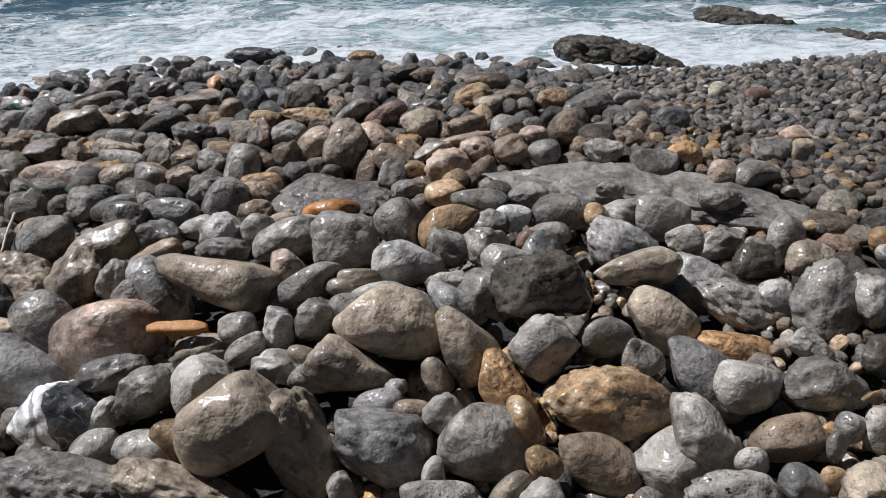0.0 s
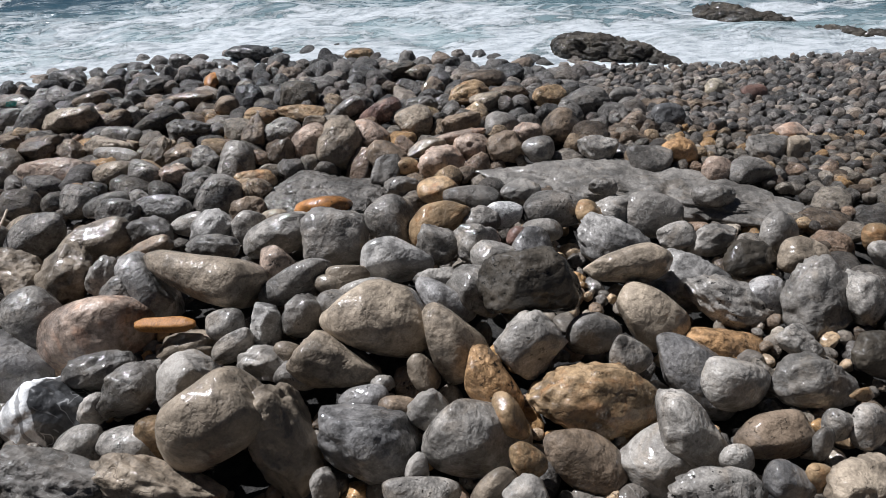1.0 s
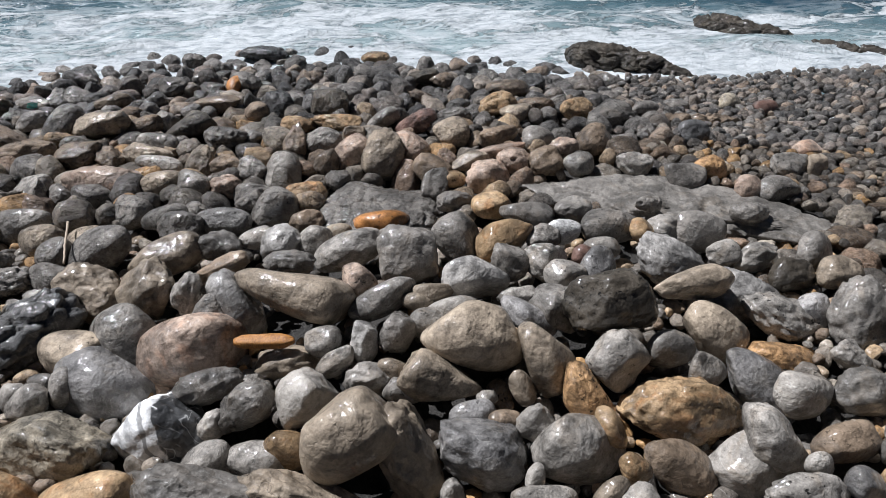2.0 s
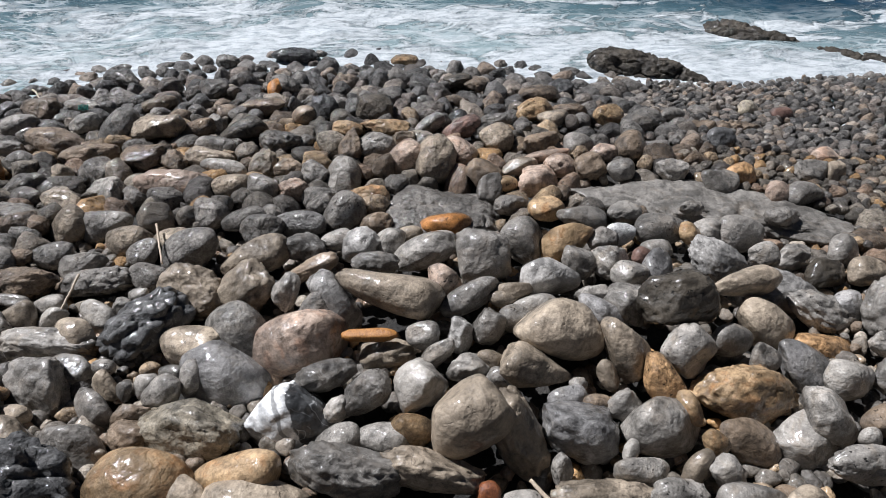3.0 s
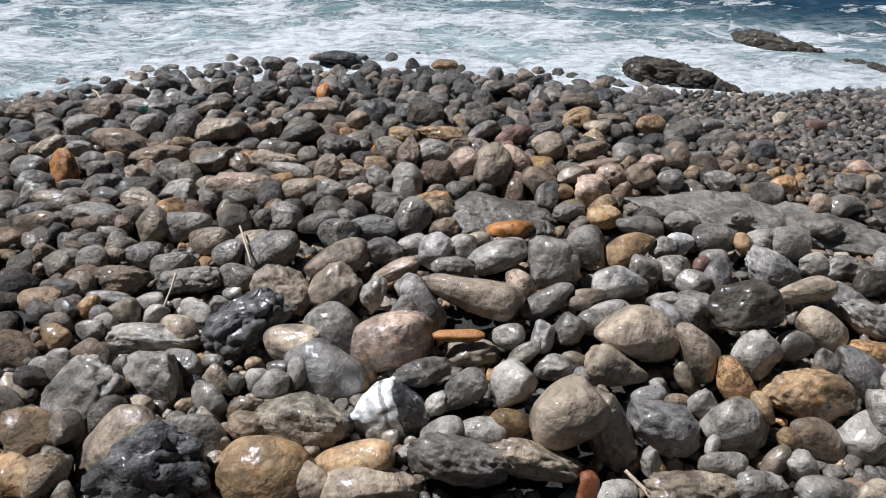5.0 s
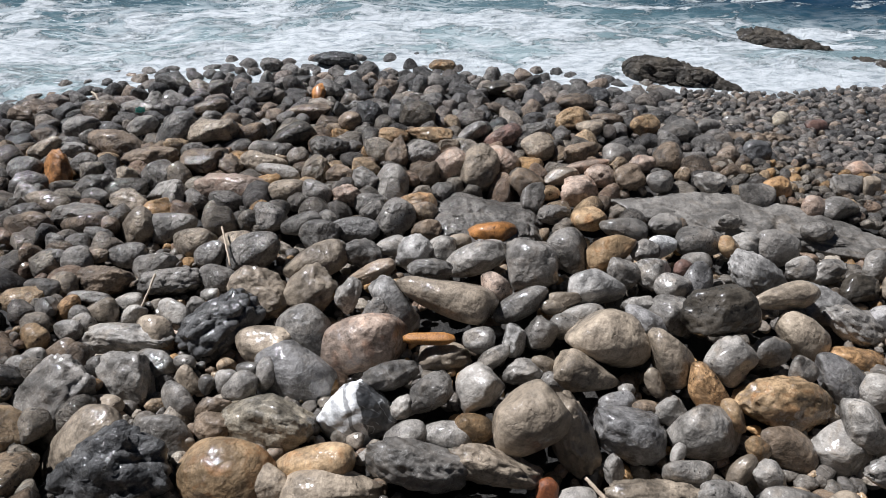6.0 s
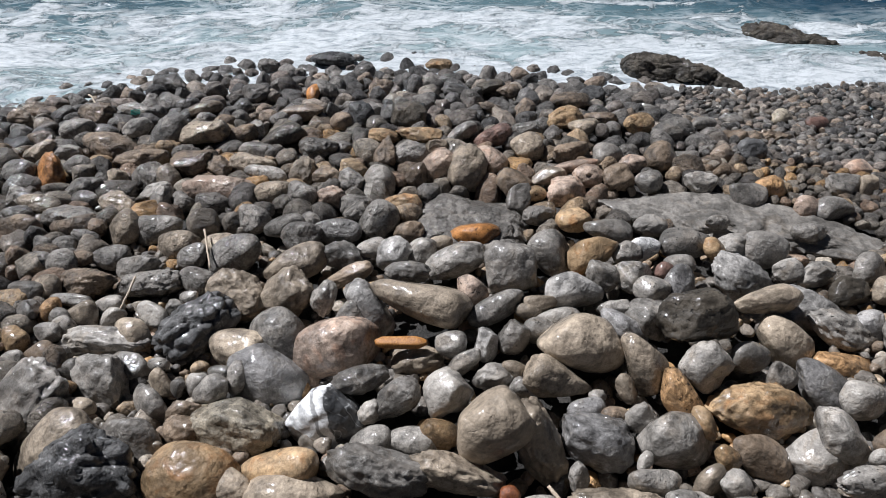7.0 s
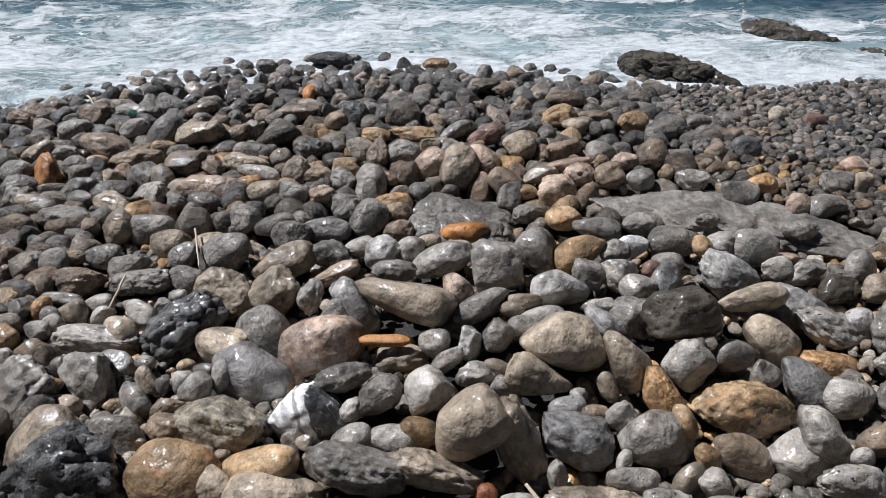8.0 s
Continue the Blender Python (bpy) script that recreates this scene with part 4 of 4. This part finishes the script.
cobble("os", (1.826, 1.987, -0.168), (0.166, 0.115, 0.080), (124, -14, -161))
cobble("ps", (-0.542, 1.724, -0.058), (0.167, 0.127, 0.125), (74, -48, 138))
cobble("gs", (0.282, 1.742, -0.057), (0.167, 0.123, 0.116), (85, -25, -154))
cobble("df", (-0.816, 2.801, -0.218), (0.148, 0.134, 0.130), (164, 8, 102))
cobble("ds", (-2.888, 2.242, -0.209), (0.177, 0.110, 0.093), (127, 14, 162))
cobble("gr", (1.244, 1.388, -0.140), (0.175, 0.103, 0.085), (147, -32, 178))
cobble("dr", (0.234, 2.050, -0.083), (0.158, 0.118, 0.118), (106, -21, -151))
cobble("gs", (-2.356, 1.736, -0.185), (0.192, 0.101, 0.089), (18, 20, 175))
cobble("gr", (0.090, 1.597, -0.038), (0.181, 0.104, 0.082), (-126, -6, -174))
cobble("gs", (-0.312, 0.728, -0.138), (0.154, 0.130, 0.088), (-80, -28, -178))
cobble("cs", (-2.618, 1.671, -0.174), (0.162, 0.116, 0.078), (144, 37, 175))
cobble("gs", (-2.557, 1.761, -0.176), (0.219, 0.086, 0.066), (60, 1, 173))
cobble("dr", (-2.924, 2.085, -0.183), (0.194, 0.094, 0.091), (110, 9, 169))
cobble("ts", (-0.245, 1.633, -0.043), (0.152, 0.119, 0.084), (52, -1, -165))
cobble("vs", (0.339, 2.096, -0.087), (0.156, 0.110, 0.097), (117, -3, -163))
cobble("gs", (1.761, 1.857, -0.157), (0.151, 0.103, 0.067), (148, -33, -173))
cobble("gs", (0.683, 1.277, -0.088), (0.147, 0.115, 0.082), (116, -32, -164))
cobble("gs", (-0.249, 1.485, -0.054), (0.151, 0.117, 0.101), (-106, -9, -172))
cobble("os", (0.699, 2.107, -0.110), (0.144, 0.110, 0.078), (166, -42, 169))
cobble("gs", (1.248, 1.034, -0.094), (0.135, 0.117, 0.063), (47, 53, -4))
cobble("gs", (0.488, 1.979, -0.090), (0.156, 0.101, 0.088), (-139, -14, -163))
cobble("lf", (-0.485, 1.414, -0.069), (0.149, 0.110, 0.098), (-97, -61, 72), sides=((0.96, 0.23, -0.19, 0.70), (0.04, -0.41, 0.91, 0.75)))
cobble("gs", (-0.571, 1.330, -0.081), (0.154, 0.107, 0.076), (62, 31, -160))
cobble("gs", (-0.634, 1.410, -0.074), (0.133, 0.121, 0.102), (-100, 2, 179))
cobble("gr", (0.092, 1.072, -0.085), (0.136, 0.117, 0.087), (72, 33, 6))
cobble("ts", (0.267, 0.828, -0.090), (0.133, 0.119, 0.064), (97, 30, -148))
cobble("ds", (-1.532, 1.262, -0.134), (0.151, 0.105, 0.074), (-19, -60, 57))
cobble("gs", (-2.575, 1.342, -0.158), (0.140, 0.110, 0.066), (122, 22, 170))
cobble("ts", (-2.163, 1.121, -0.171), (0.162, 0.096, 0.074), (-85, 16, 171))
cobble("gs", (-2.482, 1.576, -0.172), (0.141, 0.108, 0.072), (121, 20, 166))
cobble("us", (-0.107, 1.107, -0.096), (0.143, 0.108, 0.078), (84, -2, -169))
cobble("ds", (-2.295, 1.314, -0.168), (0.141, 0.104, 0.073), (117, 26, 166))
cobble("ds", (-3.012, 2.238, -0.201), (0.139, 0.104, 0.071), (126, 13, 162))
cobble("ts", (-1.865, 1.251, -0.166), (0.129, 0.111, 0.060), (104, -37, 135))
cobble("br", (-1.724, 1.115, -0.163), (0.160, 0.090, 0.083), (82, 27, -180))
cobble("ds", (-2.531, 1.533, -0.167), (0.144, 0.097, 0.068), (119, 13, 170))
cobble("us", (0.967, 0.853, -0.075), (0.147, 0.091, 0.074), (-80, -37, -172))
cobble("bs", (-2.691, 2.100, -0.187), (0.158, 0.084, 0.079), (121, 10, 168))
cobble("ds", (-2.547, 1.642, -0.172), (0.140, 0.093, 0.072), (117, 19, 163))
cobble("ts", (-0.718, 2.213, -0.160), (0.129, 0.098, 0.092), (-147, 1, 179))
cobble("gf", (0.354, 0.805, -0.081), (0.131, 0.098, 0.071), (130, -52, 170))
cobble("os", (-0.158, 2.749, -0.185), (0.121, 0.101, 0.088), (-170, -9, -161))
cobble("gs", (-1.486, 2.424, -0.159), (0.126, 0.099, 0.091), (144, 9, 164))
cobble("gs", (0.793, 2.367, -0.120), (0.139, 0.083, 0.079), (-176, -10, -165))
cobble("os", (0.313, 1.033, -0.072), (0.147, 0.083, 0.065), (11, -51, 149))
cobble("gf", (-2.288, 1.654, -0.181), (0.142, 0.084, 0.077), (151, 27, 170))
cobble("ts", (0.060, 1.200, -0.075), (0.132, 0.091, 0.067), (162, 59, -24))
cobble("ds", (-0.336, 1.204, -0.094), (0.123, 0.097, 0.072), (61, -30, 179))
cobble("gr", (-2.004, 1.718, -0.183), (0.123, 0.094, 0.076), (116, 25, 159))
cobble("gs", (-1.700, 1.242, -0.147), (0.120, 0.092, 0.065), (-22, 54, -148))
cobble("gr", (-0.937, 1.096, -0.118), (0.122, 0.092, 0.088), (111, 64, -172))
cobble("gf", (-0.168, 0.842, -0.119), (0.128, 0.088, 0.064), (-119, -68, 81))
cobble("ts", (-0.368, 1.280, -0.081), (0.121, 0.088, 0.078), (79, -41, 163))
cobble("gs", (1.175, 1.034, -0.092), (0.111, 0.080, 0.056), (110, -31, -165))
cobble("os", (0.347, 0.910, -0.073), (0.112, 0.079, 0.059), (135, -47, 165))
cobble("rs", (0.385, 1.904, -0.070), (0.103, 0.081, 0.071), (119, -19, -158))
cobble("ts", (-0.300, 1.586, -0.039), (0.114, 0.075, 0.063), (-119, -4, -176))
cobble("bs", (-0.012, 1.085, -0.088), (0.104, 0.082, 0.061), (-106, -26, -166))
cobble("gr", (-1.046, 0.895, -0.138), (0.111, 0.077, 0.058), (-114, 38, -177))
cobble("ds", (-1.604, 1.283, -0.132), (0.108, 0.076, 0.062), (-84, 17, 170))
cobble("gs", (-1.917, 1.346, -0.167), (0.105, 0.076, 0.060), (-73, 25, 165))
cobble("gr", (-1.953, 1.784, -0.173), (0.105, 0.074, 0.066), (108, 21, 159))
cobble("gs", (1.100, 0.971, -0.080), (0.091, 0.078, 0.039), (-151, -69, 100))
cobble("gs", (0.871, 0.918, -0.069), (0.095, 0.071, 0.044), (115, -30, -171))
cobble("os", (1.036, 0.869, -0.070), (0.089, 0.071, 0.045), (113, -38, -172))
cobble("ds", (-1.778, 1.225, -0.152), (0.086, 0.070, 0.047), (21, -59, 29))
cobble("gf", (0.065, 0.892, -0.094), (0.081, 0.063, 0.044), (-157, -75, 111))
cobble("ts", (-1.766, 0.954, -0.165), (0.083, 0.052, 0.037), (-81, 12, 175))
cobble("gr", (-0.055, 1.163, -0.076), (0.071, 0.059, 0.046), (-101, -33, -163))
cobble("of", (1.293, 1.148, -0.100), (0.072, 0.043, 0.031), (108, -14, -171))


# ---- ledges of living rock and driftwood ----
def ledge(look_of, at, size, turn, label, rugged=1.0):
    """A low outcrop with a broken, furrowed top."""
    rng = np.random.default_rng(next(SEEDS))
    v, f = ball(6)
    e = 3.4
    p = v / ((np.abs(v) ** e).sum(1) ** (1 / e))[:, None]
    for _ in range(9):
        n = rng.normal(size=3) * (1, 1, 0.5)
        n /= np.linalg.norm(n)
        p = p - np.outer(np.maximum(p @ n - rng.uniform(0.72, 0.95), 0) * 0.85, n)
    p[:, 1] += 0.12 * np.sin(p[:, 0] * 2.3 + rng.uniform(0, 6))
    p = p * np.array(size) * 0.5
    shift = Vector(rng.uniform(-50, 50, 3))
    crag = np.array([noise.ridged_multi_fractal(Vector(q) * 4.5 + shift, 0.8, 2.1, 6, 1.0, 2.0) for q in p.tolist()])
    grain = np.array([noise.fractal(Vector(q) * 14 + shift, 0.7, 2.1, 5) for q in p.tolist()])
    split = np.array([noise.voronoi(Vector((q[0] * 3.1, q[1] * 5.2, q[2] * 3)) + shift + 0.35 * noise.noise_vector(Vector(q) * 6))[0][:2] for q in p.tolist()])
    cleft = np.exp(-((split[:, 1] - split[:, 0]) / 0.055) ** 2)
    relief = 0.026 * (crag - 1.2) + 0.028 * grain + 0.01 * ripples(p, rng, 11, 7) - 0.05 * cleft + 0.05 * (0.4 - split[:, 0])
    p = p + v * (0.5, 0.7, rugged) * relief[:, None] * min(1.0, size[0])
    me = bpy.data.meshes.new("rock_ledge")
    me.from_pydata(p.tolist(), [], f.tolist())
    me.polygons.foreach_set("use_smooth", np.ones(len(f), bool))
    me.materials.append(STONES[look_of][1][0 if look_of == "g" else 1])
    ob = new("rock_ledge", me)
    ob.matrix_world = pose(*at, *turn)
    FOOTPRINTS.append((at[0], at[1], at[2] + size[2] / 2, np.linalg.inv(np.array(ob.matrix_world.to_3x3())[:2, :2] @ np.diag([(size[0] / 2) ** 2, (size[1] / 2) ** 2]) @ np.array(ob.matrix_world.to_3x3())[:2, :2].T), 0.5 * size[0]))
    return tagged(ob, label, "rock ledge", "rock ledges")


ledge("d", (-0.559, 2.536, -0.245), (0.7, 0.66, 0.13), (-3, 3, 10), "flat grey wet bedrock slab among the cobbles", 0.35)
ledge("g", (1.007, 2.512, -0.285), (1.75, 0.52, 0.24), (3, 4, -13), "long low grey bedrock ridge between the cobbles", 0.25)
ledge("b", (1.489, 3.614, -0.288), (0.66, 0.2, 0.14), (0, 6, 8), "low brownish bedrock ridge among wet pebbles")
ledge("n", (1.37, 4.99, -0.37), (1.1, 0.4, 0.27), (0, 4, -27), "dark brown wet rock washed by foam at the shore", 0.6)
ledge("n", (2.76, 6.02, -0.43), (1.15, 0.4, 0.27), (0, 3, -45), "dark brown rock reef standing out of the sea", 0.6)
ledge("n", (3.5, 5.3, -0.43), (0.95, 0.34, 0.22), (0, 2, -46), "dark brown reef end awash in the sea", 0.6)


def stick(name, points, radius, mat, label, category):
    """A bent, tapering stick."""
    rng = np.random.default_rng(next(SEEDS))
    pts = np.array(points, float)
    n, sides, verts, faces = 14, 8, [], []
    along = np.linspace(0, 1, n)
    line = np.stack([np.interp(along, np.linspace(0, 1, len(pts)), pts[:, k]) for k in range(3)], 1)
    line[1:-1] += rng.normal(size=(n - 2, 3)) * radius * 0.12
    axis = Vector(pts[-1] - pts[0]).normalized()
    side = axis.orthogonal().normalized()
    other = axis.cross(side)
    for i in range(n):
        r = radius * (1.0 - 0.25 * along[i]) * rng.uniform(0.96, 1.03)
        for k in range(sides):
            a = 2 * math.pi * k / sides
            verts.append(tuple(Vector(line[i]) + (side * math.cos(a) + other * math.sin(a)) * r))
    for i in range(n - 1):
        for k in range(sides):
            faces.append((i * sides + k, i * sides + (k + 1) % sides, (i + 1) * sides + (k + 1) % sides, (i + 1) * sides + k))
    faces += [tuple(range(sides))[::-1], tuple(range((n - 1) * sides, n * sides))]
    me = bpy.data.meshes.new(name)
    me.from_pydata(verts, [], faces)
    me.polygons.foreach_set("use_smooth", np.ones(len(faces), bool))
    me.materials.append(mat)
    return tagged(new(name, me), label, category)


def wood_material(name, dark, light):
    mat, tree, shader = graph(name)
    co = tree.nodes.new("ShaderNodeTexCoord")
    grain = tree.nodes.new("ShaderNodeMapping")
    grain.inputs["Scale"].default_value = (1.0, 1.0, 0.25)
    tree.links.new(co.outputs["Object"], grain.inputs["Vector"])
    lines = noise_of(tree, grain.outputs["Vector"], 120, 6, 0.7, 1.0)
    tree.links.new(ramp(tree, lines, [(0.32, dark), (0.66, light)]), shader.inputs["Base Color"])
    shader.inputs["Roughness"].default_value = 0.5
    b = node(tree, "Bump", Strength=0.8, Distance=0.004)
    tree.links.new(lines, b.inputs["Height"])
    tree.links.new(b.outputs["Normal"], shader.inputs["Normal"])
    return mat


PALE_WOOD = wood_material("bleached wood", (0.3, 0.23, 0.16), (0.55, 0.45, 0.34))
RED_WOOD = wood_material("wet reddish wood", (0.07, 0.02, 0.008), (0.27, 0.09, 0.03))
RUSTY_WOOD = wood_material("wet orange wood", (0.16, 0.062, 0.014), (0.5, 0.23, 0.06))
stick("twig", [(-2.034, 2.254, -0.1), (-1.961, 2.098, -0.1), (-1.898, 1.953, -0.12)], 0.006, PALE_WOOD, "thin bleached twig lying across the cobbles", "twig")
stick("twig", [(-2.24, 1.857, -0.1), (-2.231, 1.741, -0.115), (-2.238, 1.646, -0.14)], 0.006, PALE_WOOD, "thin grey-brown twig leaning on dark cobbles", "twig")
stick("twig", [(-0.189, 0.666, -0.102), (-0.234, 0.727, -0.084), (-0.285, 0.787, -0.072)], 0.009, PALE_WOOD, "short pale stick wedged between boulders", "twig")
stick("twig", [(-3.797, 4.227, -0.166), (-3.724, 4.151, -0.149), (-3.650, 4.056, -0.192)], 0.009, PALE_WOOD, "curved bleached twig on wet cobbles", "twig")


def lath(at, size, turn, label, mat):
    """A flat, worn splinter of wood."""
    rng = np.random.default_rng(next(SEEDS))
    bm = bmesh.new()
    bmesh.ops.create_cube(bm, size=1.0)
    bmesh.ops.subdivide_edges(bm, edges=bm.edges[:], cuts=9, use_grid_fill=True)
    for v in bm.verts:
        e = Vector((abs(v.co.x) * 2, abs(v.co.y) * 2, abs(v.co.z) * 2))
        round_off = (e.x ** 4 + e.y ** 2.4 + e.z ** 2.4) ** 0.4
        v.co /= max(round_off, 0.5) ** 0.8
        taper = 1 - 0.22 * v.co.x + 0.1 * math.sin(v.co.x * 5)
        v.co.y, v.co.z = v.co.y * taper, v.co.z * taper
        v.co *= 1 + 0.05 * noise.noise(v.co * 5)
        v.co = Vector((v.co.x * size[0], v.co.y * size[1], v.co.z * size[2]))
    me = bpy.data.meshes.new("driftwood")
    bm.to_mesh(me)
    bm.free()
    me.polygons.foreach_set("use_smooth", np.ones(len(me.polygons), bool))
    me.materials.append(mat)
    ob = new("driftwood", me)
    ob.matrix_world = pose(*at, *turn)
    return tagged(ob, label, "driftwood")


lath((-0.850, 1.419, -0.072), (0.23, 0.052, 0.045), (8, -4, -3), "flat wet orange-brown splinter of driftwood under a boulder", RUSTY_WOOD)


lath((-0.421, 0.739, -0.113), (0.13, 0.075, 0.055), (20, -48, 76), "wet reddish brown chunk of driftwood between boulders", RED_WOOD)


def netting():
    """A small crumpled scrap of teal net."""
    mat, tree, shader = graph("teal plastic net")
    co = tree.nodes.new("ShaderNodeTexCoord")
    tree.links.new(ramp(tree, noise_of(tree, co.outputs["Object"], 60, 4), [(0.3, (0.01, 0.16, 0.13)), (0.7, (0.03, 0.36, 0.3))]), shader.inputs["Base Color"])
    rng = np.random.default_rng(5)
    bm = bmesh.new()
    n = 12
    grid = [[bm.verts.new((0.006 * (i - n / 2), 0.005 * (j - n / 2), 0.008 * math.sin(i * 0.9) * math.cos(j * 0.8) + rng.normal() * 0.003)) for j in range(n)] for i in range(n)]
    for i in range(n - 1):
        for j in range(n - 1):
            bm.faces.new((grid[i][j], grid[i + 1][j], grid[i + 1][j + 1], grid[i][j + 1]))
    me = bpy.data.meshes.new("net_scrap")
    bm.to_mesh(me)
    bm.free()
    me.materials.append(mat)
    ob = new("net_scrap", me)
    ob.matrix_world = pose(-3.3, 4.0, -0.215, 24, 8, 20)
    thick = ob.modifiers.new("strands", "WIREFRAME")
    thick.thickness, thick.use_replace = 0.0035, True
    tagged(ob, "crumpled scrap of teal plastic net on cobbles", "net")


netting()

# ---- shingle between and beyond the single stones ----
def hero_zone(x, y):
    return 0.55 < y < 2.4 and (-2.2 if y < 1.35 else -2.7) < x < 1.6


def scatter():
    """Stones that fill the gaps: large first, then ever smaller; each as x, y, z and three half sizes."""
    rng = np.random.default_rng(77)
    cell, grid, stones = 0.16, {}, []
    for ix, (x, y, top, inv, reach) in enumerate(FOOTPRINTS):
        for i in range(int((x - reach) // cell), int((x + reach) // cell) + 1):
            for j in range(int((y - reach) // cell), int((y + reach) // cell) + 1):
                grid.setdefault((i, j), []).append(("f", ix))
    for lo, hi, tries, tight, *only in ((0.075, 0.118, 34000, 0.8), (0.055, 0.078, 42000, 0.8), (0.032, 0.055, 30000, 0.8), (0.018, 0.03, 12000, 0.85),
                                        (0.034, 0.047, 9000, 0.72, 0.9, 4.6, 2.4, 5.2), (0.026, 0.042, 15000, 0.7, 0.9, 4.6, 2.4, 5.2), (0.03, 0.05, 4500, 0.72, -2.8, 1.7, 0.5, 2.4), (0.018, 0.03, 9000, 0.72, -2.8, 1.7, 0.5, 2.4)):
        x0, x1, y0, y1 = only or (-8.5, 7.0, -4.0, 6.3)
        xs, ys = rng.uniform(x0, x1, tries), rng.uniform(y0, y1, tries)
        rs = rng.uniform(lo, hi, tries)
        for x, y, r in zip(xs, ys, rs):
            out = shore_line(x) - y
            if out < -0.02 or (out < 0.22 and r < 0.075) or (r < 0.03 and (y < 0.2 or abs(x + 0.7) > 3.3)):
                continue
            if (x > 1.2 and y > 2.4 and r > 0.048) or (hero_zone(x, y) and r > 0.05):
                continue
            i, j = int(x // cell), int(y // cell)
            ok = True
            for di in (-1, 0, 1):
                for dj in (-1, 0, 1):
                    for kind, n in grid.get((i + di, j + dj), ()):
                        if kind == "f":
                            fx, fy, top, inv, reach = FOOTPRINTS[n]
                            d = np.array((x - fx, y - fy))
                            if d @ inv @ d < ((0.84 + 0.4 * r / reach) if y < 2.3 else (0.9 + 0.55 * r / reach)) ** 2:
                                ok = False
                        else:
                            s = stones[n]
                            if (x - s[0]) ** 2 + (y - s[1]) ** 2 < (tight * (r + s[3])) ** 2:
                                ok = False
                        if not ok:
                            break
                    if not ok:
                        break
                if not ok:
                    break
            if ok:
                grid.setdefault((i, j), []).append(("s", len(stones)))
                stones.append((x, y, 0.0, r))
    return stones, rng


def joined(name, picks, mat, label, level, rng, sink):
    shapes = [stone_shape(rng, level, "rfrpfskp"[i % 8]) for i in range(24)]
    verts, faces, at = [], [], 0
    for x, y, _, r in picks:
        p, f = shapes[rng.integers(24)]
        half = r * np.array((rng.uniform(1.0, 1.35), rng.uniform(0.85, 1.05), rng.uniform(0.68, 0.98)))
        turn = np.array(Euler((rng.normal() * 0.55, rng.normal() * 0.55, rng.uniform(0, 6.28))).to_matrix())
        z = float(beach(x, y)) - half[2] * rng.uniform(0.35, 1.1) - (sink * 1.3 + 0.03 if r < 0.05 and x < 1.0 else sink)
        verts.append((p * half) @ turn.T + (x, y, z))
        faces.append(f + at)
        at += len(p)
    v, f = np.concatenate(verts), np.concatenate(faces)
    me = bpy.data.meshes.new(name)
    me.from_pydata(v.tolist(), [], f.tolist())
    me.polygons.foreach_set("use_smooth", np.ones(len(f), bool))
    me.materials.append(mat)
    return tagged(new(name, me), label, "shingle", kind="stuff")


filler, filler_rng = scatter()

def in_sight(s):
    return 0.55 < s[1] and -5.0 < s[0] < 3.6


seen = [s for s in filler if in_sight(s)]
near = [s for s in seen if hero_zone(s[0], s[1])]
taken = set(near)
soaked = [s for s in seen if s not in taken and (shore_line(s[0]) - s[1] < 1.6 or (s[0] > 0.6 and s[1] > 3.2))]
taken = set(near) | set(soaked)
middle = [s for s in seen if s not in taken]
outer = [s for s in filler if not in_sight(s)]
joined("shingle_near", near, SHINGLE, "mixed grey and tan rounded stones filling gaps between boulders", 3, filler_rng, 0.085)
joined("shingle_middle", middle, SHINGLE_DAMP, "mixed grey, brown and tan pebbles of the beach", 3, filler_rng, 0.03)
joined("shingle_shore", soaked, SHINGLE_WET, "dark soaked pebbles at the water's edge", 3, filler_rng, 0.02)
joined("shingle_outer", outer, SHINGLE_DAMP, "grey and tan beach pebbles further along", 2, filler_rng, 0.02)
